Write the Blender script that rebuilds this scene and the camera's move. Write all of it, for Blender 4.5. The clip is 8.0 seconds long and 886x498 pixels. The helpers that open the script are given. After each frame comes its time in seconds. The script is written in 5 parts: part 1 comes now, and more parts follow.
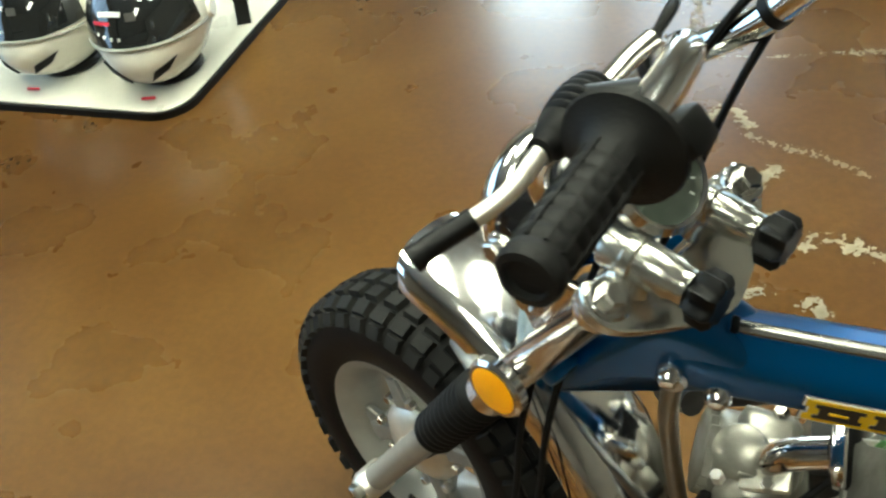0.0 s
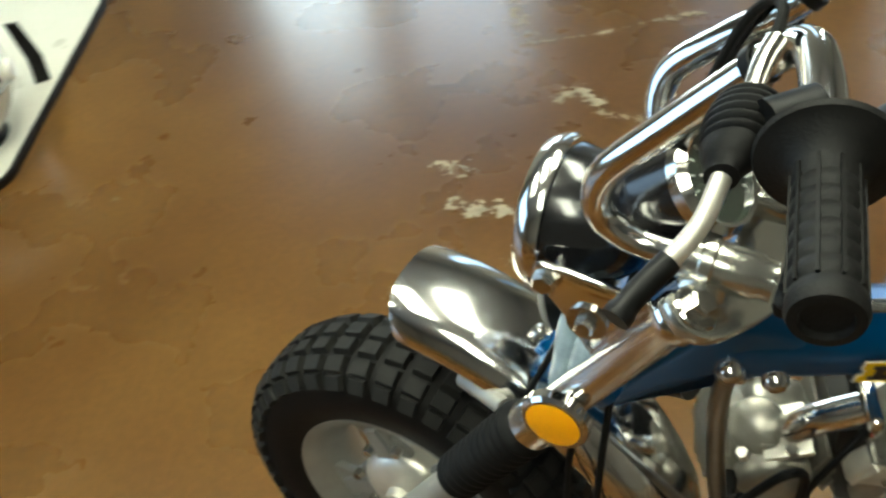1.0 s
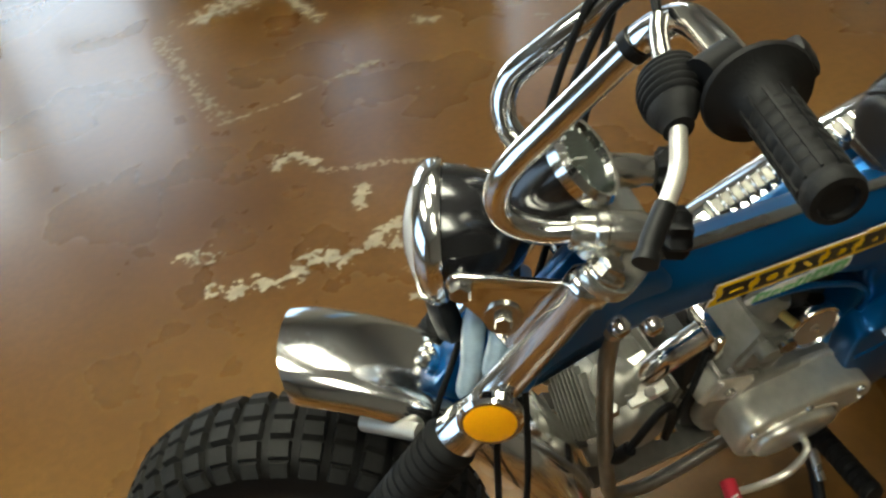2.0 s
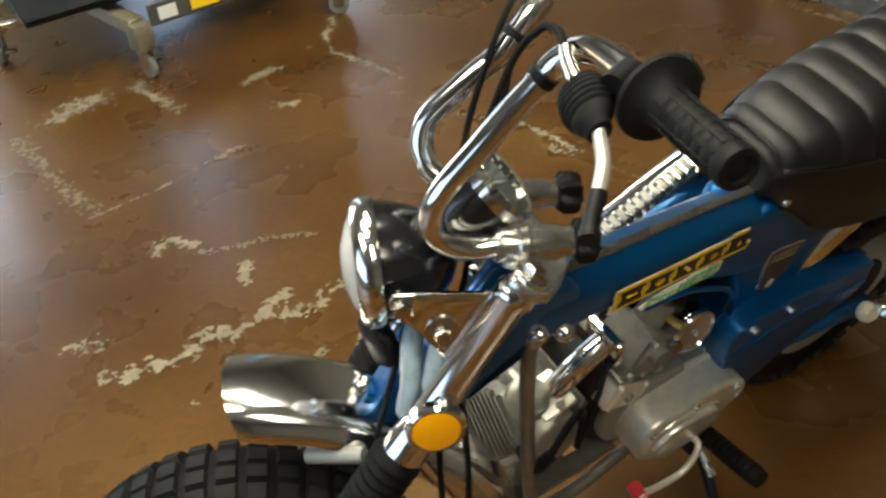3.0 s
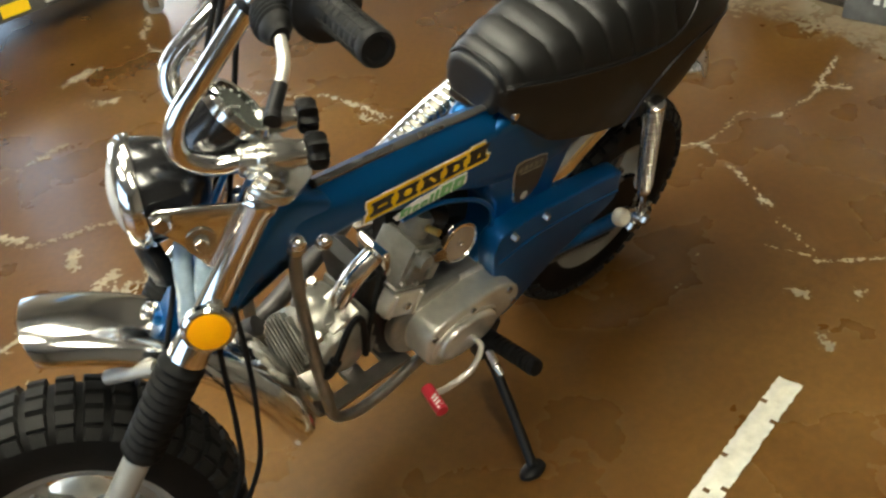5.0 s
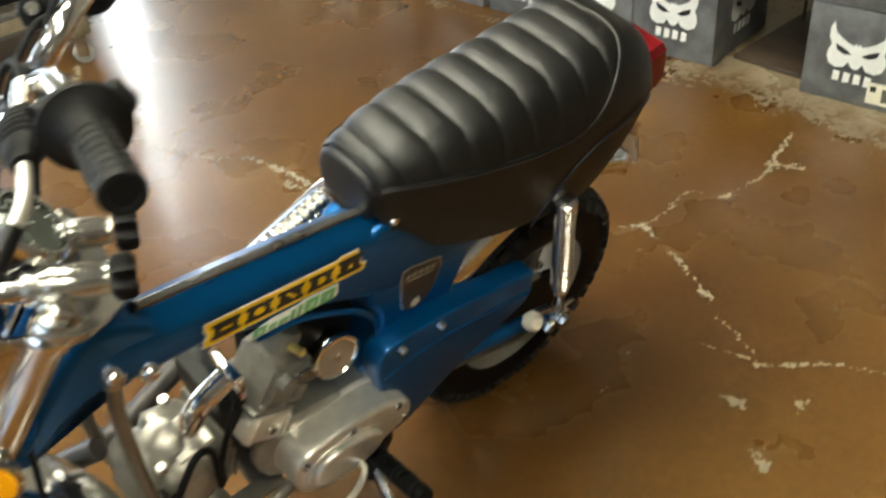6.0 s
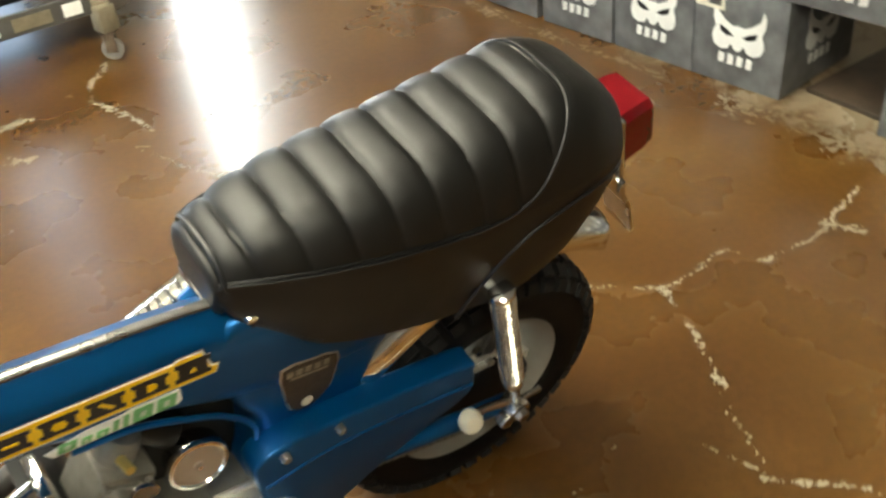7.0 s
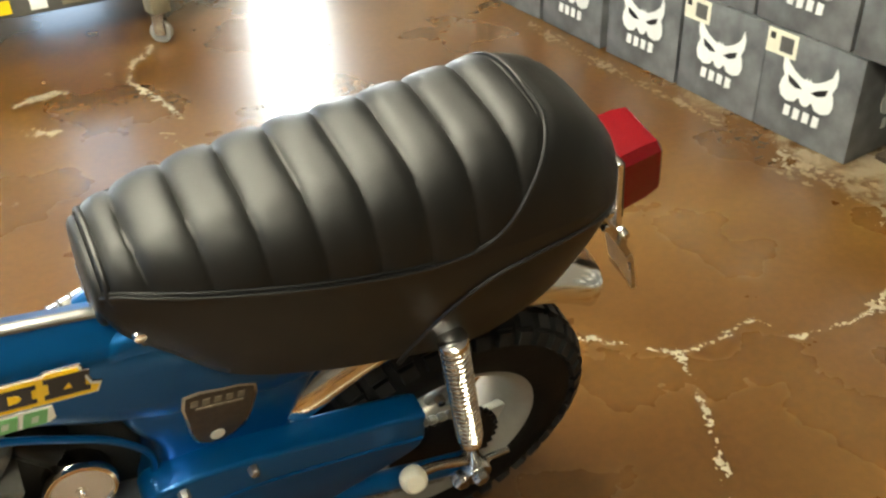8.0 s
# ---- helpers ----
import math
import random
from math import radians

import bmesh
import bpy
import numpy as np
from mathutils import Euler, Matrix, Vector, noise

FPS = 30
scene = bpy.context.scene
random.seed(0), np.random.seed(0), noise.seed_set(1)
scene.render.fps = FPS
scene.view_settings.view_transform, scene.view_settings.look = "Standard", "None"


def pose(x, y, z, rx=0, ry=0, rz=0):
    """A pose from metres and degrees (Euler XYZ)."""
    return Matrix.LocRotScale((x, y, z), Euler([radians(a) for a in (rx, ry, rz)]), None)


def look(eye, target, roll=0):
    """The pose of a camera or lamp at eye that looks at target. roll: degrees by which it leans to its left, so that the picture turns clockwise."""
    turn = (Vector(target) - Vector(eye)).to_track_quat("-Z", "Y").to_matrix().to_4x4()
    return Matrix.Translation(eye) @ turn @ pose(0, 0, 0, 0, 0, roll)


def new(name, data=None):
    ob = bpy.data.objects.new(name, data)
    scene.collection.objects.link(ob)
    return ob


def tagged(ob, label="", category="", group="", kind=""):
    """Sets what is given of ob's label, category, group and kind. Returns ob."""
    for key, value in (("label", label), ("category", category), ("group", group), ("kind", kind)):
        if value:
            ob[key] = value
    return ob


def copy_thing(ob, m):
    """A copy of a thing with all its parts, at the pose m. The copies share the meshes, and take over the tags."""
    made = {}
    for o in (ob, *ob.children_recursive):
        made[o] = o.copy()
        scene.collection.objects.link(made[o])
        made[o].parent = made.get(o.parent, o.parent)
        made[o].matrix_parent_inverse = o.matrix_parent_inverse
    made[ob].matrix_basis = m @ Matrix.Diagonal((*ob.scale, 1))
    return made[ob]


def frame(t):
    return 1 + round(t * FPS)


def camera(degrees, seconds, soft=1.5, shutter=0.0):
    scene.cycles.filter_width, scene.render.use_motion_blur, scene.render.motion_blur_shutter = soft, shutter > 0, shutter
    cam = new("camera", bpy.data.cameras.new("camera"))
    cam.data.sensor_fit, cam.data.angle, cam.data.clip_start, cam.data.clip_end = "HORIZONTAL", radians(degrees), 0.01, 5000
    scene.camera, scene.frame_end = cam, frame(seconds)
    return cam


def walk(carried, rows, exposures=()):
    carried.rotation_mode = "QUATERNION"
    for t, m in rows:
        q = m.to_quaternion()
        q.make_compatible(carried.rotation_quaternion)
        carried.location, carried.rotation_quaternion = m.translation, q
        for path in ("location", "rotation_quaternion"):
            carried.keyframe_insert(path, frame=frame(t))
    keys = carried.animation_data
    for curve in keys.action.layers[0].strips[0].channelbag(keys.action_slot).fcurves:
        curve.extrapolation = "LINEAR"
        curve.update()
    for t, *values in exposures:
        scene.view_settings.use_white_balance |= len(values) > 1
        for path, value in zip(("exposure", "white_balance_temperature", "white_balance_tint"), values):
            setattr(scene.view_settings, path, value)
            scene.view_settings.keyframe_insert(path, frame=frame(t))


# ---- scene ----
cam = camera(48.00, 8.0, soft=2.4, shutter=0.5)
PATH = [
    (0, (-0.5322, -0.5075, 1.1301), (-1.1738, 0.8734, -0.1666), -10.31),
    (0.5, (-0.6177, -0.5122, 1.1261), (-1.1285, 0.9209, -0.1721), -9.40),
    (1, (-0.7223, -0.4840, 1.1446), (-0.9457, 0.9743, -0.2058), -10.75),
    (1.5, (-0.7995, -0.4832, 1.1525), (-0.6334, 0.9712, -0.2102), -8.11),
    (1.7, (-0.8416, -0.4901, 1.1591), (-0.5453, 0.9555, -0.1908), -8.46),
    (2.8, (-1.0169, -0.5335, 1.1907), (-0.2526, 0.8358, -0.0506), -6.73),
    (3, (-1.0200, -0.5547, 1.1913), (-0.2143, 0.8140, -0.0243), -6.07),
    (3.5, (-1.0287, -0.6203, 1.1914), (-0.1540, 0.7335, 0.0073), -5.42),
    (4, (-1.0503, -0.7021, 1.1993), (-0.1113, 0.5678, -0.0277), -5.16),
    (4.2, (-1.0465, -0.7268, 1.1980), (-0.1071, 0.5292, -0.0430), -5.96),
    (5.3, (-0.9891, -0.7687, 1.1776), (0.0120, 0.4531, -0.0492), -7.24),
    (5.5, (-0.9504, -0.7487, 1.1701), (0.0412, 0.4805, -0.0570), -6.79),
    (5.8, (-0.8617, -0.7417, 1.1724), (0.1741, 0.4922, -0.0128), -5.68),
    (6, (-0.8059, -0.7243, 1.1591), (0.2404, 0.5101, -0.0163), -4.95),
    (6.3, (-0.7000, -0.7149, 1.1616), (0.3457, 0.5098, -0.0244), -4.46),
    (6.5, (-0.6411, -0.6943, 1.1432), (0.3985, 0.5287, -0.0498), -4.56),
    (6.8, (-0.5441, -0.6913, 1.1248), (0.3626, 0.6319, -0.0698), -7.84),
    (7, (-0.4804, -0.6805, 1.1044), (0.3813, 0.6865, -0.0739), -5.81),
    (7.3, (-0.4045, -0.6691, 1.0844), (0.4171, 0.7490, -0.0619), -3.88),
    (7.5, (-0.3696, -0.6580, 1.0670), (0.4354, 0.7751, -0.0723), -2.86),
    (8, (-0.3261, -0.6421, 1.0337), (0.4282, 0.8208, -0.1026), -1.43),
]
walk(cam, [(t, look(eye, target, roll)) for t, eye, target, roll in PATH], exposures=[(0, -0.12, 6050, -8), (0.5, -0.3, 6050, -8), (1.5, -0.4, 6200, -4), (3, -0.48, 6500, 2), (4.2, -0.4, 6900, 6), (5.5, 0.08, 6400, 0), (6.5, 0.22, 6600, 2), (8, 0.57, 6700, 1)])

# ---------- world, lights ----------
world = bpy.data.worlds.new("world")
scene.world = world
world.use_nodes = True
bg = world.node_tree.nodes["Background"]
sky = world.node_tree.nodes.new("ShaderNodeTexSky")
sky.sky_type, sky.sun_disc = "NISHITA", False
sky.sun_elevation, sky.sun_rotation = radians(50), radians(200)
world.node_tree.links.new(sky.outputs[0], bg.inputs[0])
bg.inputs[1].default_value = 0.12

# bike stance: leaning on its side stand, bars turned to the right
LEAN = 14.3
BIKE = pose(0, 0.195, 0, LEAN, 0, 0)
STEER = pose(-0.58, 0, 0.644, 0, 33, 0) @ pose(0, 0, 0, 0, 0, -31)
I4 = Matrix.Identity(4)


# ---------- materials ----------
def material(name, color, rough=0.5, metal=0.0, coat=0.0, spread=0.12, grain=60.0, bump=0.0, bump_scale=200.0,
             rough_var=0.08, transmission=0.0, emission=0.0, spec=0.5):
    """A procedural surface: two scales of colour variation, uneven gloss and fine relief."""
    m = bpy.data.materials.new(name)
    m.use_nodes = True
    t = m.node_tree
    b = t.nodes["Principled BSDF"]
    tc = t.nodes.new("ShaderNodeTexCoord")
    n1, n2 = t.nodes.new("ShaderNodeTexNoise"), t.nodes.new("ShaderNodeTexNoise")
    n1.inputs["Scale"].default_value, n1.inputs["Detail"].default_value = grain, 6
    n2.inputs["Scale"].default_value, n2.inputs["Detail"].default_value = grain / 9, 4
    for n in (n1, n2):
        t.links.new(tc.outputs["Object"], n.inputs["Vector"])
    add = t.nodes.new("ShaderNodeMath")
    add.operation = "ADD"
    t.links.new(n1.outputs[0], add.inputs[0])
    t.links.new(n2.outputs[0], add.inputs[1])
    ramp = t.nodes.new("ShaderNodeMapRange")
    ramp.inputs[1].default_value, ramp.inputs[2].default_value = 0.6, 1.4
    ramp.inputs[3].default_value, ramp.inputs[4].default_value = 1 - spread, 1 + spread
    t.links.new(add.outputs[0], ramp.inputs[0])
    mul = t.nodes.new("ShaderNodeVectorMath")
    mul.operation = "SCALE"
    mul.inputs[0].default_value = color
    t.links.new(ramp.outputs[0], mul.inputs["Scale"])
    t.links.new(mul.outputs[0], b.inputs["Base Color"])
    rr = t.nodes.new("ShaderNodeMapRange")
    rr.inputs[1].default_value, rr.inputs[2].default_value = 0.3, 0.7
    rr.inputs[3].default_value, rr.inputs[4].default_value = max(0.02, rough - rough_var), min(1, rough + rough_var)
    t.links.new(n2.outputs[0], rr.inputs[0])
    t.links.new(rr.outputs[0], b.inputs["Roughness"])
    b.inputs["Metallic"].default_value = metal
    b.inputs["Specular IOR Level"].default_value = spec
    b.inputs["Coat Weight"].default_value = coat
    b.inputs["Coat Roughness"].default_value = 0.06
    b.inputs["Transmission Weight"].default_value = transmission
    if bump:
        n3 = t.nodes.new("ShaderNodeTexNoise")
        n3.inputs["Scale"].default_value, n3.inputs["Detail"].default_value = bump_scale, 3
        t.links.new(tc.outputs["Object"], n3.inputs["Vector"])
        bp = t.nodes.new("ShaderNodeBump")
        bp.inputs["Strength"].default_value, bp.inputs["Distance"].default_value = bump, 0.001
        t.links.new(n3.outputs[0], bp.inputs["Height"])
        t.links.new(bp.outputs[0], b.inputs["Normal"])
    if emission:
        b.inputs["Emission Color"].default_value = (*color, 1)
        b.inputs["Emission Strength"].default_value = emission
    return m


def glow(name, color, strength):
    m = bpy.data.materials.new(name)
    m.use_nodes = True
    t = m.node_tree
    t.nodes.remove(t.nodes["Principled BSDF"])
    e = t.nodes.new("ShaderNodeEmission")
    e.inputs[0].default_value, e.inputs[1].default_value = (*color, 1), strength
    t.links.new(e.outputs[0], t.nodes["Material Output"].inputs[0])
    return m


CHROME = material("chrome", (0.84, 0.83, 0.80), 0.12, 1.0, spread=0.04, rough_var=0.04, bump=0.02, bump_scale=40)
SATIN = material("satin_chrome", (0.60, 0.59, 0.54), 0.22, 0.92, spread=0.08, rough_var=0.06, bump=0.05)
CHROME_WORN = material("dull_chrome", (0.55, 0.53, 0.49), 0.24, 1.0, spread=0.15, rough_var=0.1, bump=0.08)
ALLOY = material("cast_alloy", (0.74, 0.71, 0.63), 0.34, 0.75, spread=0.18, rough_var=0.1, bump=0.2, bump_scale=350)
ALLOY_MID = material("weathered_alloy", (0.34, 0.325, 0.285), 0.38, 0.7, spread=0.35, grain=40, bump=0.3, bump_scale=300)
GUARD = material("dull_guard_steel", (0.26, 0.24, 0.21), 0.34, 0.85, spread=0.25, bump=0.1)
ALLOY_DARK = material("dirty_alloy", (0.25, 0.24, 0.21), 0.42, 0.6, spread=0.35, bump=0.35, bump_scale=250)
DARK_STEEL = material("dark_weathered_steel", (0.07, 0.065, 0.06), 0.45, 0.6, spread=0.4, bump=0.2)
SILVER = material("silver_paint", (0.30, 0.295, 0.27), 0.36, 0.3, spread=0.10, bump=0.05)
BLUE = material("candy_blue_paint", (0.0, 0.085, 0.27), 0.30, 0.62, coat=0.22, spread=0.05, grain=40, rough_var=0.02, bump=0.01, bump_scale=30)
RUBBER = material("black_rubber", (0.005, 0.0049, 0.0047), 0.60, spread=0.3, bump=0.3, bump_scale=300, spec=0.15)
TYRE = material("tyre_rubber", (0.005, 0.0048, 0.0046), 0.55, spread=0.35, bump=0.4, bump_scale=220, spec=0.15)
KNOB = material("tread_rubber", (0.013, 0.0127, 0.0116), 0.62, spread=0.35, bump=0.5, bump_scale=160, spec=0.15)
GRIP = material("grip_rubber", (0.006, 0.0058, 0.0055), 0.55, spread=0.2, bump=0.35, bump_scale=500, spec=0.2)
BLACK = material("black_gloss", (0.008, 0.008, 0.009), 0.16, coat=0.4, spread=0.2)
# also colours the sheets that stand for shade in openings
BLACK_MATT = material("black_plastic_and_shade", (0.005, 0.005, 0.005), 0.45, spread=0.3, bump=0.2, spec=0.2)
VINYL = material("black_vinyl", (0.0025, 0.0024, 0.0020), 0.47, spread=0.25, grain=120, rough_var=0.07, bump=0.35, bump_scale=900, spec=0.52)
PIPING = material("black_piping", (0.008, 0.008, 0.008), 0.36, spread=0.1)
AMBER = material("amber_reflector", (1.0, 0.42, 0.0), 0.40, coat=0.3, spread=0.10, grain=400, bump=0.3, bump_scale=500)
RED_LENS = material("red_lens", (0.13, 0.003, 0.006), 0.22, coat=0.0, spread=0.08)
RED_RUBBER = material("red_rubber", (0.55, 0.02, 0.04), 0.4, spread=0.1)
YELLOW = material("yellow_decal", (0.92, 0.60, 0.02), 0.3, coat=0.3, spread=0.05)
INK = material("black_ink", (0.012, 0.011, 0.012), 0.35, spread=0.1)
PRINT = material("white_print", (0.64, 0.64, 0.61), 0.5, spread=0.08)
WHITE_INK = material("white_ink", (0.84, 0.84, 0.81), 0.4, spread=0.06)
GREEN = material("green_decal", (0.16, 0.42, 0.16), 0.35, spread=0.1)
PALE_GREEN = material("pale_green_decal", (0.50, 0.58, 0.46), 0.35, spread=0.08)
BROWN_BADGE = material("dark_bronze_badge", (0.06, 0.045, 0.03), 0.4, 0.3, spread=0.4, grain=200)
WORN_CREAM = material("worn_cream_print", (0.20, 0.17, 0.12), 0.45, spread=0.4, grain=150)
CREAM = material("cream_rubber", (0.62, 0.58, 0.46), 0.45, spread=0.08)
LENS = material("headlight_glass", (0.50, 0.51, 0.50), 0.08, spread=0.05, coat=0.6)
DIAL = material("dial_face", (0.035, 0.045, 0.035), 0.25, coat=0.9, spread=0.3)
STRIP = material("dark_alloy_strip", (0.20, 0.195, 0.185), 0.3, 0.9, spread=0.12)
SHELL = material("white_helmet_paint", (0.78, 0.76, 0.66), 0.22, coat=0.7, spread=0.04)
VISOR = material("dark_visor", (0.012, 0.013, 0.013), 0.05, coat=1.0, spread=0.1, rough_var=0.02)
BOARD = material("pale_board", (0.66, 0.64, 0.55), 0.35, spread=0.05)
BEIGE_METAL = material("beige_painted_steel", (0.22, 0.19, 0.13), 0.4, 0.2, spread=0.25, bump=0.1)
GREY_BOARD = material("grey_printed_board", (0.07, 0.067, 0.060), 0.5, spread=0.3, grain=30)
WHEEL_GREY = material("grey_caster_rubber", (0.22, 0.21, 0.19), 0.5, spread=0.2)
# unseen north wall, paler than the others to reflect light onto the seat
WALL_BOUNCE = material("light_bounce_wall", (0.42, 0.39, 0.32), 0.7, spread=0.06, grain=8, bump=0.2, bump_scale=60)
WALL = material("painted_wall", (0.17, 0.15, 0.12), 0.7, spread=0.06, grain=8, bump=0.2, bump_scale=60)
CEIL = material("ceiling_paint", (0.30, 0.285, 0.265), 0.8, spread=0.05, grain=5)
TAPE = material("pale_tape", (0.56, 0.55, 0.47), 0.5, spread=0.25, grain=60, bump=0.3)
# dark brown that stands for shade on the floor between cartons
CARTON_SHADE = material("carton_gap_shade", (0.045, 0.030, 0.018), 0.6, spread=0.5, grain=30, bump=0.3)
FRAME_DARK = material("dark_window_frame", (0.05, 0.045, 0.04), 0.4, 0.4, spread=0.2)
SUNLIT = glow("sunlit_backdrop", (0.95, 0.97, 1.0), 36.0)
SKYLIGHT = glow("daylight_backdrop", (0.90, 0.95, 1.0), 20.0)
SHADE = glow("open_shade_backdrop", (0.74, 0.83, 1.0), 10.0)
SKY_BLUE = glow("shaded_daylight_backdrop", (0.55, 0.72, 1.0), 4.0)
TUBE_GLOW = glow("lamp_diffuser", (1.0, 0.92, 0.76), 36.0)
# added fill that brightens the ceiling for the chrome to reflect
FILL_GLOW = glow("ceiling_fill_glow", (1.0, 0.95, 0.84), 5.0)


def floor_material():
    """Sealed, brown stained concrete: mottled rust and tan, chips, long scuffs, uneven gloss."""
    m = bpy.data.materials.new("stained_concrete")
    m.use_nodes = True
    t = m.node_tree
    b = t.nodes["Principled BSDF"]
    tc = t.nodes.new("ShaderNodeTexCoord")

    def noise_node(scale, detail=6, rough=0.6, distort=0.0):
        n = t.nodes.new("ShaderNodeTexNoise")
        n.inputs["Scale"].default_value, n.inputs["Detail"].default_value = scale, detail
        n.inputs["Roughness"].default_value, n.inputs["Distortion"].default_value = rough, distort
        t.links.new(tc.outputs["Object"], n.inputs["Vector"])
        return n

    def ramp(src, stops):
        r = t.nodes.new("ShaderNodeValToRGB")
        while len(r.color_ramp.elements) < len(stops):
            r.color_ramp.elements.new(0.5)
        for e, (p, c) in zip(r.color_ramp.elements, stops):
            e.position, e.color = p, (*c, 1)
        t.links.new(src.outputs[0], r.inputs[0])
        return r

    def mix(a, c, fac, kind="MIX"):
        n = t.nodes.new("ShaderNodeMix")
        n.data_type, n.blend_type = "RGBA", kind
        if isinstance(fac, float):
            n.inputs[0].default_value = fac
        else:
            t.links.new(fac.outputs[0], n.inputs[0])
        t.links.new(a.outputs[2] if a.bl_idname == "ShaderNodeMix" else a.outputs[0], n.inputs[6])
        t.links.new(c.outputs[0], n.inputs[7])
        return n

    big = ramp(noise_node(1.3, 5, 0.55, 0.2), [(0.30, (0.0620, 0.0255, 0.0055)), (0.50, (0.0980, 0.0455, 0.0100)), (0.70, (0.1420, 0.0730, 0.0180))])
    mid = ramp(noise_node(7, 8, 0.55, 0.15), [(0.25, (0.93, 0.92, 0.90)), (0.75, (1.06, 1.05, 1.03))])
    base = mix(big, mid, 1.0, "MULTIPLY")
    fine = ramp(noise_node(60, 4, 0.6), [(0.35, (0.88, 0.88, 0.88)), (0.65, (1.09, 1.09, 1.09))])
    base = mix(base, fine, 1.0, "MULTIPLY")
    chips = ramp(noise_node(16, 8, 0.72, 1.2), [(0.72, (0, 0, 0)), (0.84, (0.7, 0.7, 0.7))])
    pale = t.nodes.new("ShaderNodeRGB")
    pale.outputs[0].default_value = (0.24, 0.20, 0.135, 1)
    base = mix(base, pale, chips)
    sep = t.nodes.new("ShaderNodeSeparateXYZ")
    t.links.new(tc.outputs["Object"], sep.inputs[0])
    near = t.nodes.new("ShaderNodeMapRange")
    near.inputs[1].default_value, near.inputs[2].default_value, near.inputs[3].default_value, near.inputs[4].default_value = 0.98, 1.26, 0.0, 0.52
    t.links.new(sep.outputs[0], near.inputs[0])
    worn = t.nodes.new("ShaderNodeMath")
    worn.operation = "ADD"
    t.links.new(near.outputs[0], worn.inputs[0])
    t.links.new(noise_node(11, 8, 0.7, 0.8).outputs[0], worn.inputs[1])
    base = mix(base, pale, ramp(worn, [(0.82, (0, 0, 0)), (1.06, (0.8, 0.8, 0.8))]))
    t.links.new(base.outputs[2], b.inputs["Base Color"])
    rr = ramp(noise_node(3.5, 6, 0.5), [(0.3, (0.255, 0.255, 0.255)), (0.7, (0.305, 0.305, 0.305))])
    t.links.new(rr.outputs[0], b.inputs["Roughness"])
    b.inputs["Coat Weight"].default_value, b.inputs["Coat Roughness"].default_value = 0.12, 0.12
    b.inputs["Specular IOR Level"].default_value = 0.42
    bp = t.nodes.new("ShaderNodeBump")
    bp.inputs["Strength"].default_value, bp.inputs["Distance"].default_value = 0.03, 0.002
    t.links.new(noise_node(8, 1, 0.4).outputs[0], bp.inputs["Height"])
    t.links.new(bp.outputs[0], b.inputs["Normal"])
    return m


def carton_material():
    """Dark grey printed card with smoky pale clouds."""
    m = material("dark_printed_card", (0.105, 0.107, 0.107), 0.45, spread=0.85, grain=16, bump=0.05)
    return m


def scuff_material():
    m = material("bare_concrete", (0.25, 0.21, 0.14), 0.6, spread=0.45, grain=40, bump=0.4, bump_scale=120)
    return m


FLOOR, CARD, BARE = floor_material(), carton_material(), scuff_material()
CRACK = material("crack_filler", (0.29, 0.255, 0.18), 0.6, spread=0.3, grain=40, bump=0.4, bump_scale=120)


# ---------- mesh tools ----------
def put(bm, other, m=I4):
    """Adds a bmesh to another under a transform."""
    table = [bm.verts.new(m @ v.co) for v in other.verts]
    other.verts.index_update()
    for f in other.faces:
        try:
            nf = bm.faces.new([table[v.index] for v in f.verts])
            nf.smooth = f.smooth
        except ValueError:
            pass
    other.free()
    return bm


def part(name, bm, mat, parent=None, label="", sharp=40, m=I4):
    bm.transform(m)
    bmesh.ops.recalc_face_normals(bm, faces=bm.faces)
    for f in bm.faces:
        f.smooth = True
    for e in bm.edges:
        e.smooth = len(e.link_faces) == 2 and e.calc_face_angle(0) < radians(sharp)
    me = bpy.data.meshes.new(name)
    bm.to_mesh(me)
    bm.free()
    me.materials.append(mat)
    ob = new(name, me)
    ob.parent = parent
    if label:
        tagged(ob, label)
    return ob


def thing(name, m, label, category, group="", kind=""):
    ob = new(name)
    ob.matrix_world = m
    return tagged(ob, label, category, group, kind)


def spline(pts, per=8):
    """Catmull-Rom points through pts."""
    p = [Vector(q) for q in pts]
    p = [2 * p[0] - p[1]] + p + [2 * p[-1] - p[-2]]
    out = []
    for i in range(1, len(p) - 2):
        for k in range(per):
            u = k / per
            a, b, c, d = p[i - 1:i + 3]
            out.append(0.5 * (2 * b + (c - a) * u + (2 * a - 5 * b + 4 * c - d) * u * u + (3 * b - a - 3 * c + d) * u ** 3))
    return out + [p[-2]]


def tube(pts, r, seg=14, smooth=0, bm=None, cap=True, radii=None):
    """A round bar along pts; smooth: points added per stretch."""
    bm = bm or bmesh.new()
    p = spline(pts, smooth) if smooth else [Vector(q) for q in pts]
    n = len(p)
    up = Vector((0.13, 0.31, 0.94))
    rings = []
    for i, q in enumerate(p):
        d = (p[min(i + 1, n - 1)] - p[max(i - 1, 0)]).normalized()
        a = d.cross(up)
        if a.length < 0.05:
            a = d.cross(Vector((1, 0, 0)))
        a.normalize()
        b = d.cross(a)
        up = a.cross(d) if a.cross(d).dot(up) > 0 else d.cross(a)
        rad = r if radii is None else radii(i / (n - 1))
        rings.append([bm.verts.new(q + rad * (math.cos(2 * math.pi * k / seg) * a + math.sin(2 * math.pi * k / seg) * b)) for k in range(seg)])
    for u, v in zip(rings, rings[1:]):
        for k in range(seg):
            bm.faces.new((u[k], u[(k + 1) % seg], v[(k + 1) % seg], v[k]))
    if cap:
        bm.faces.new(rings[0][::-1])
        bm.faces.new(rings[-1])
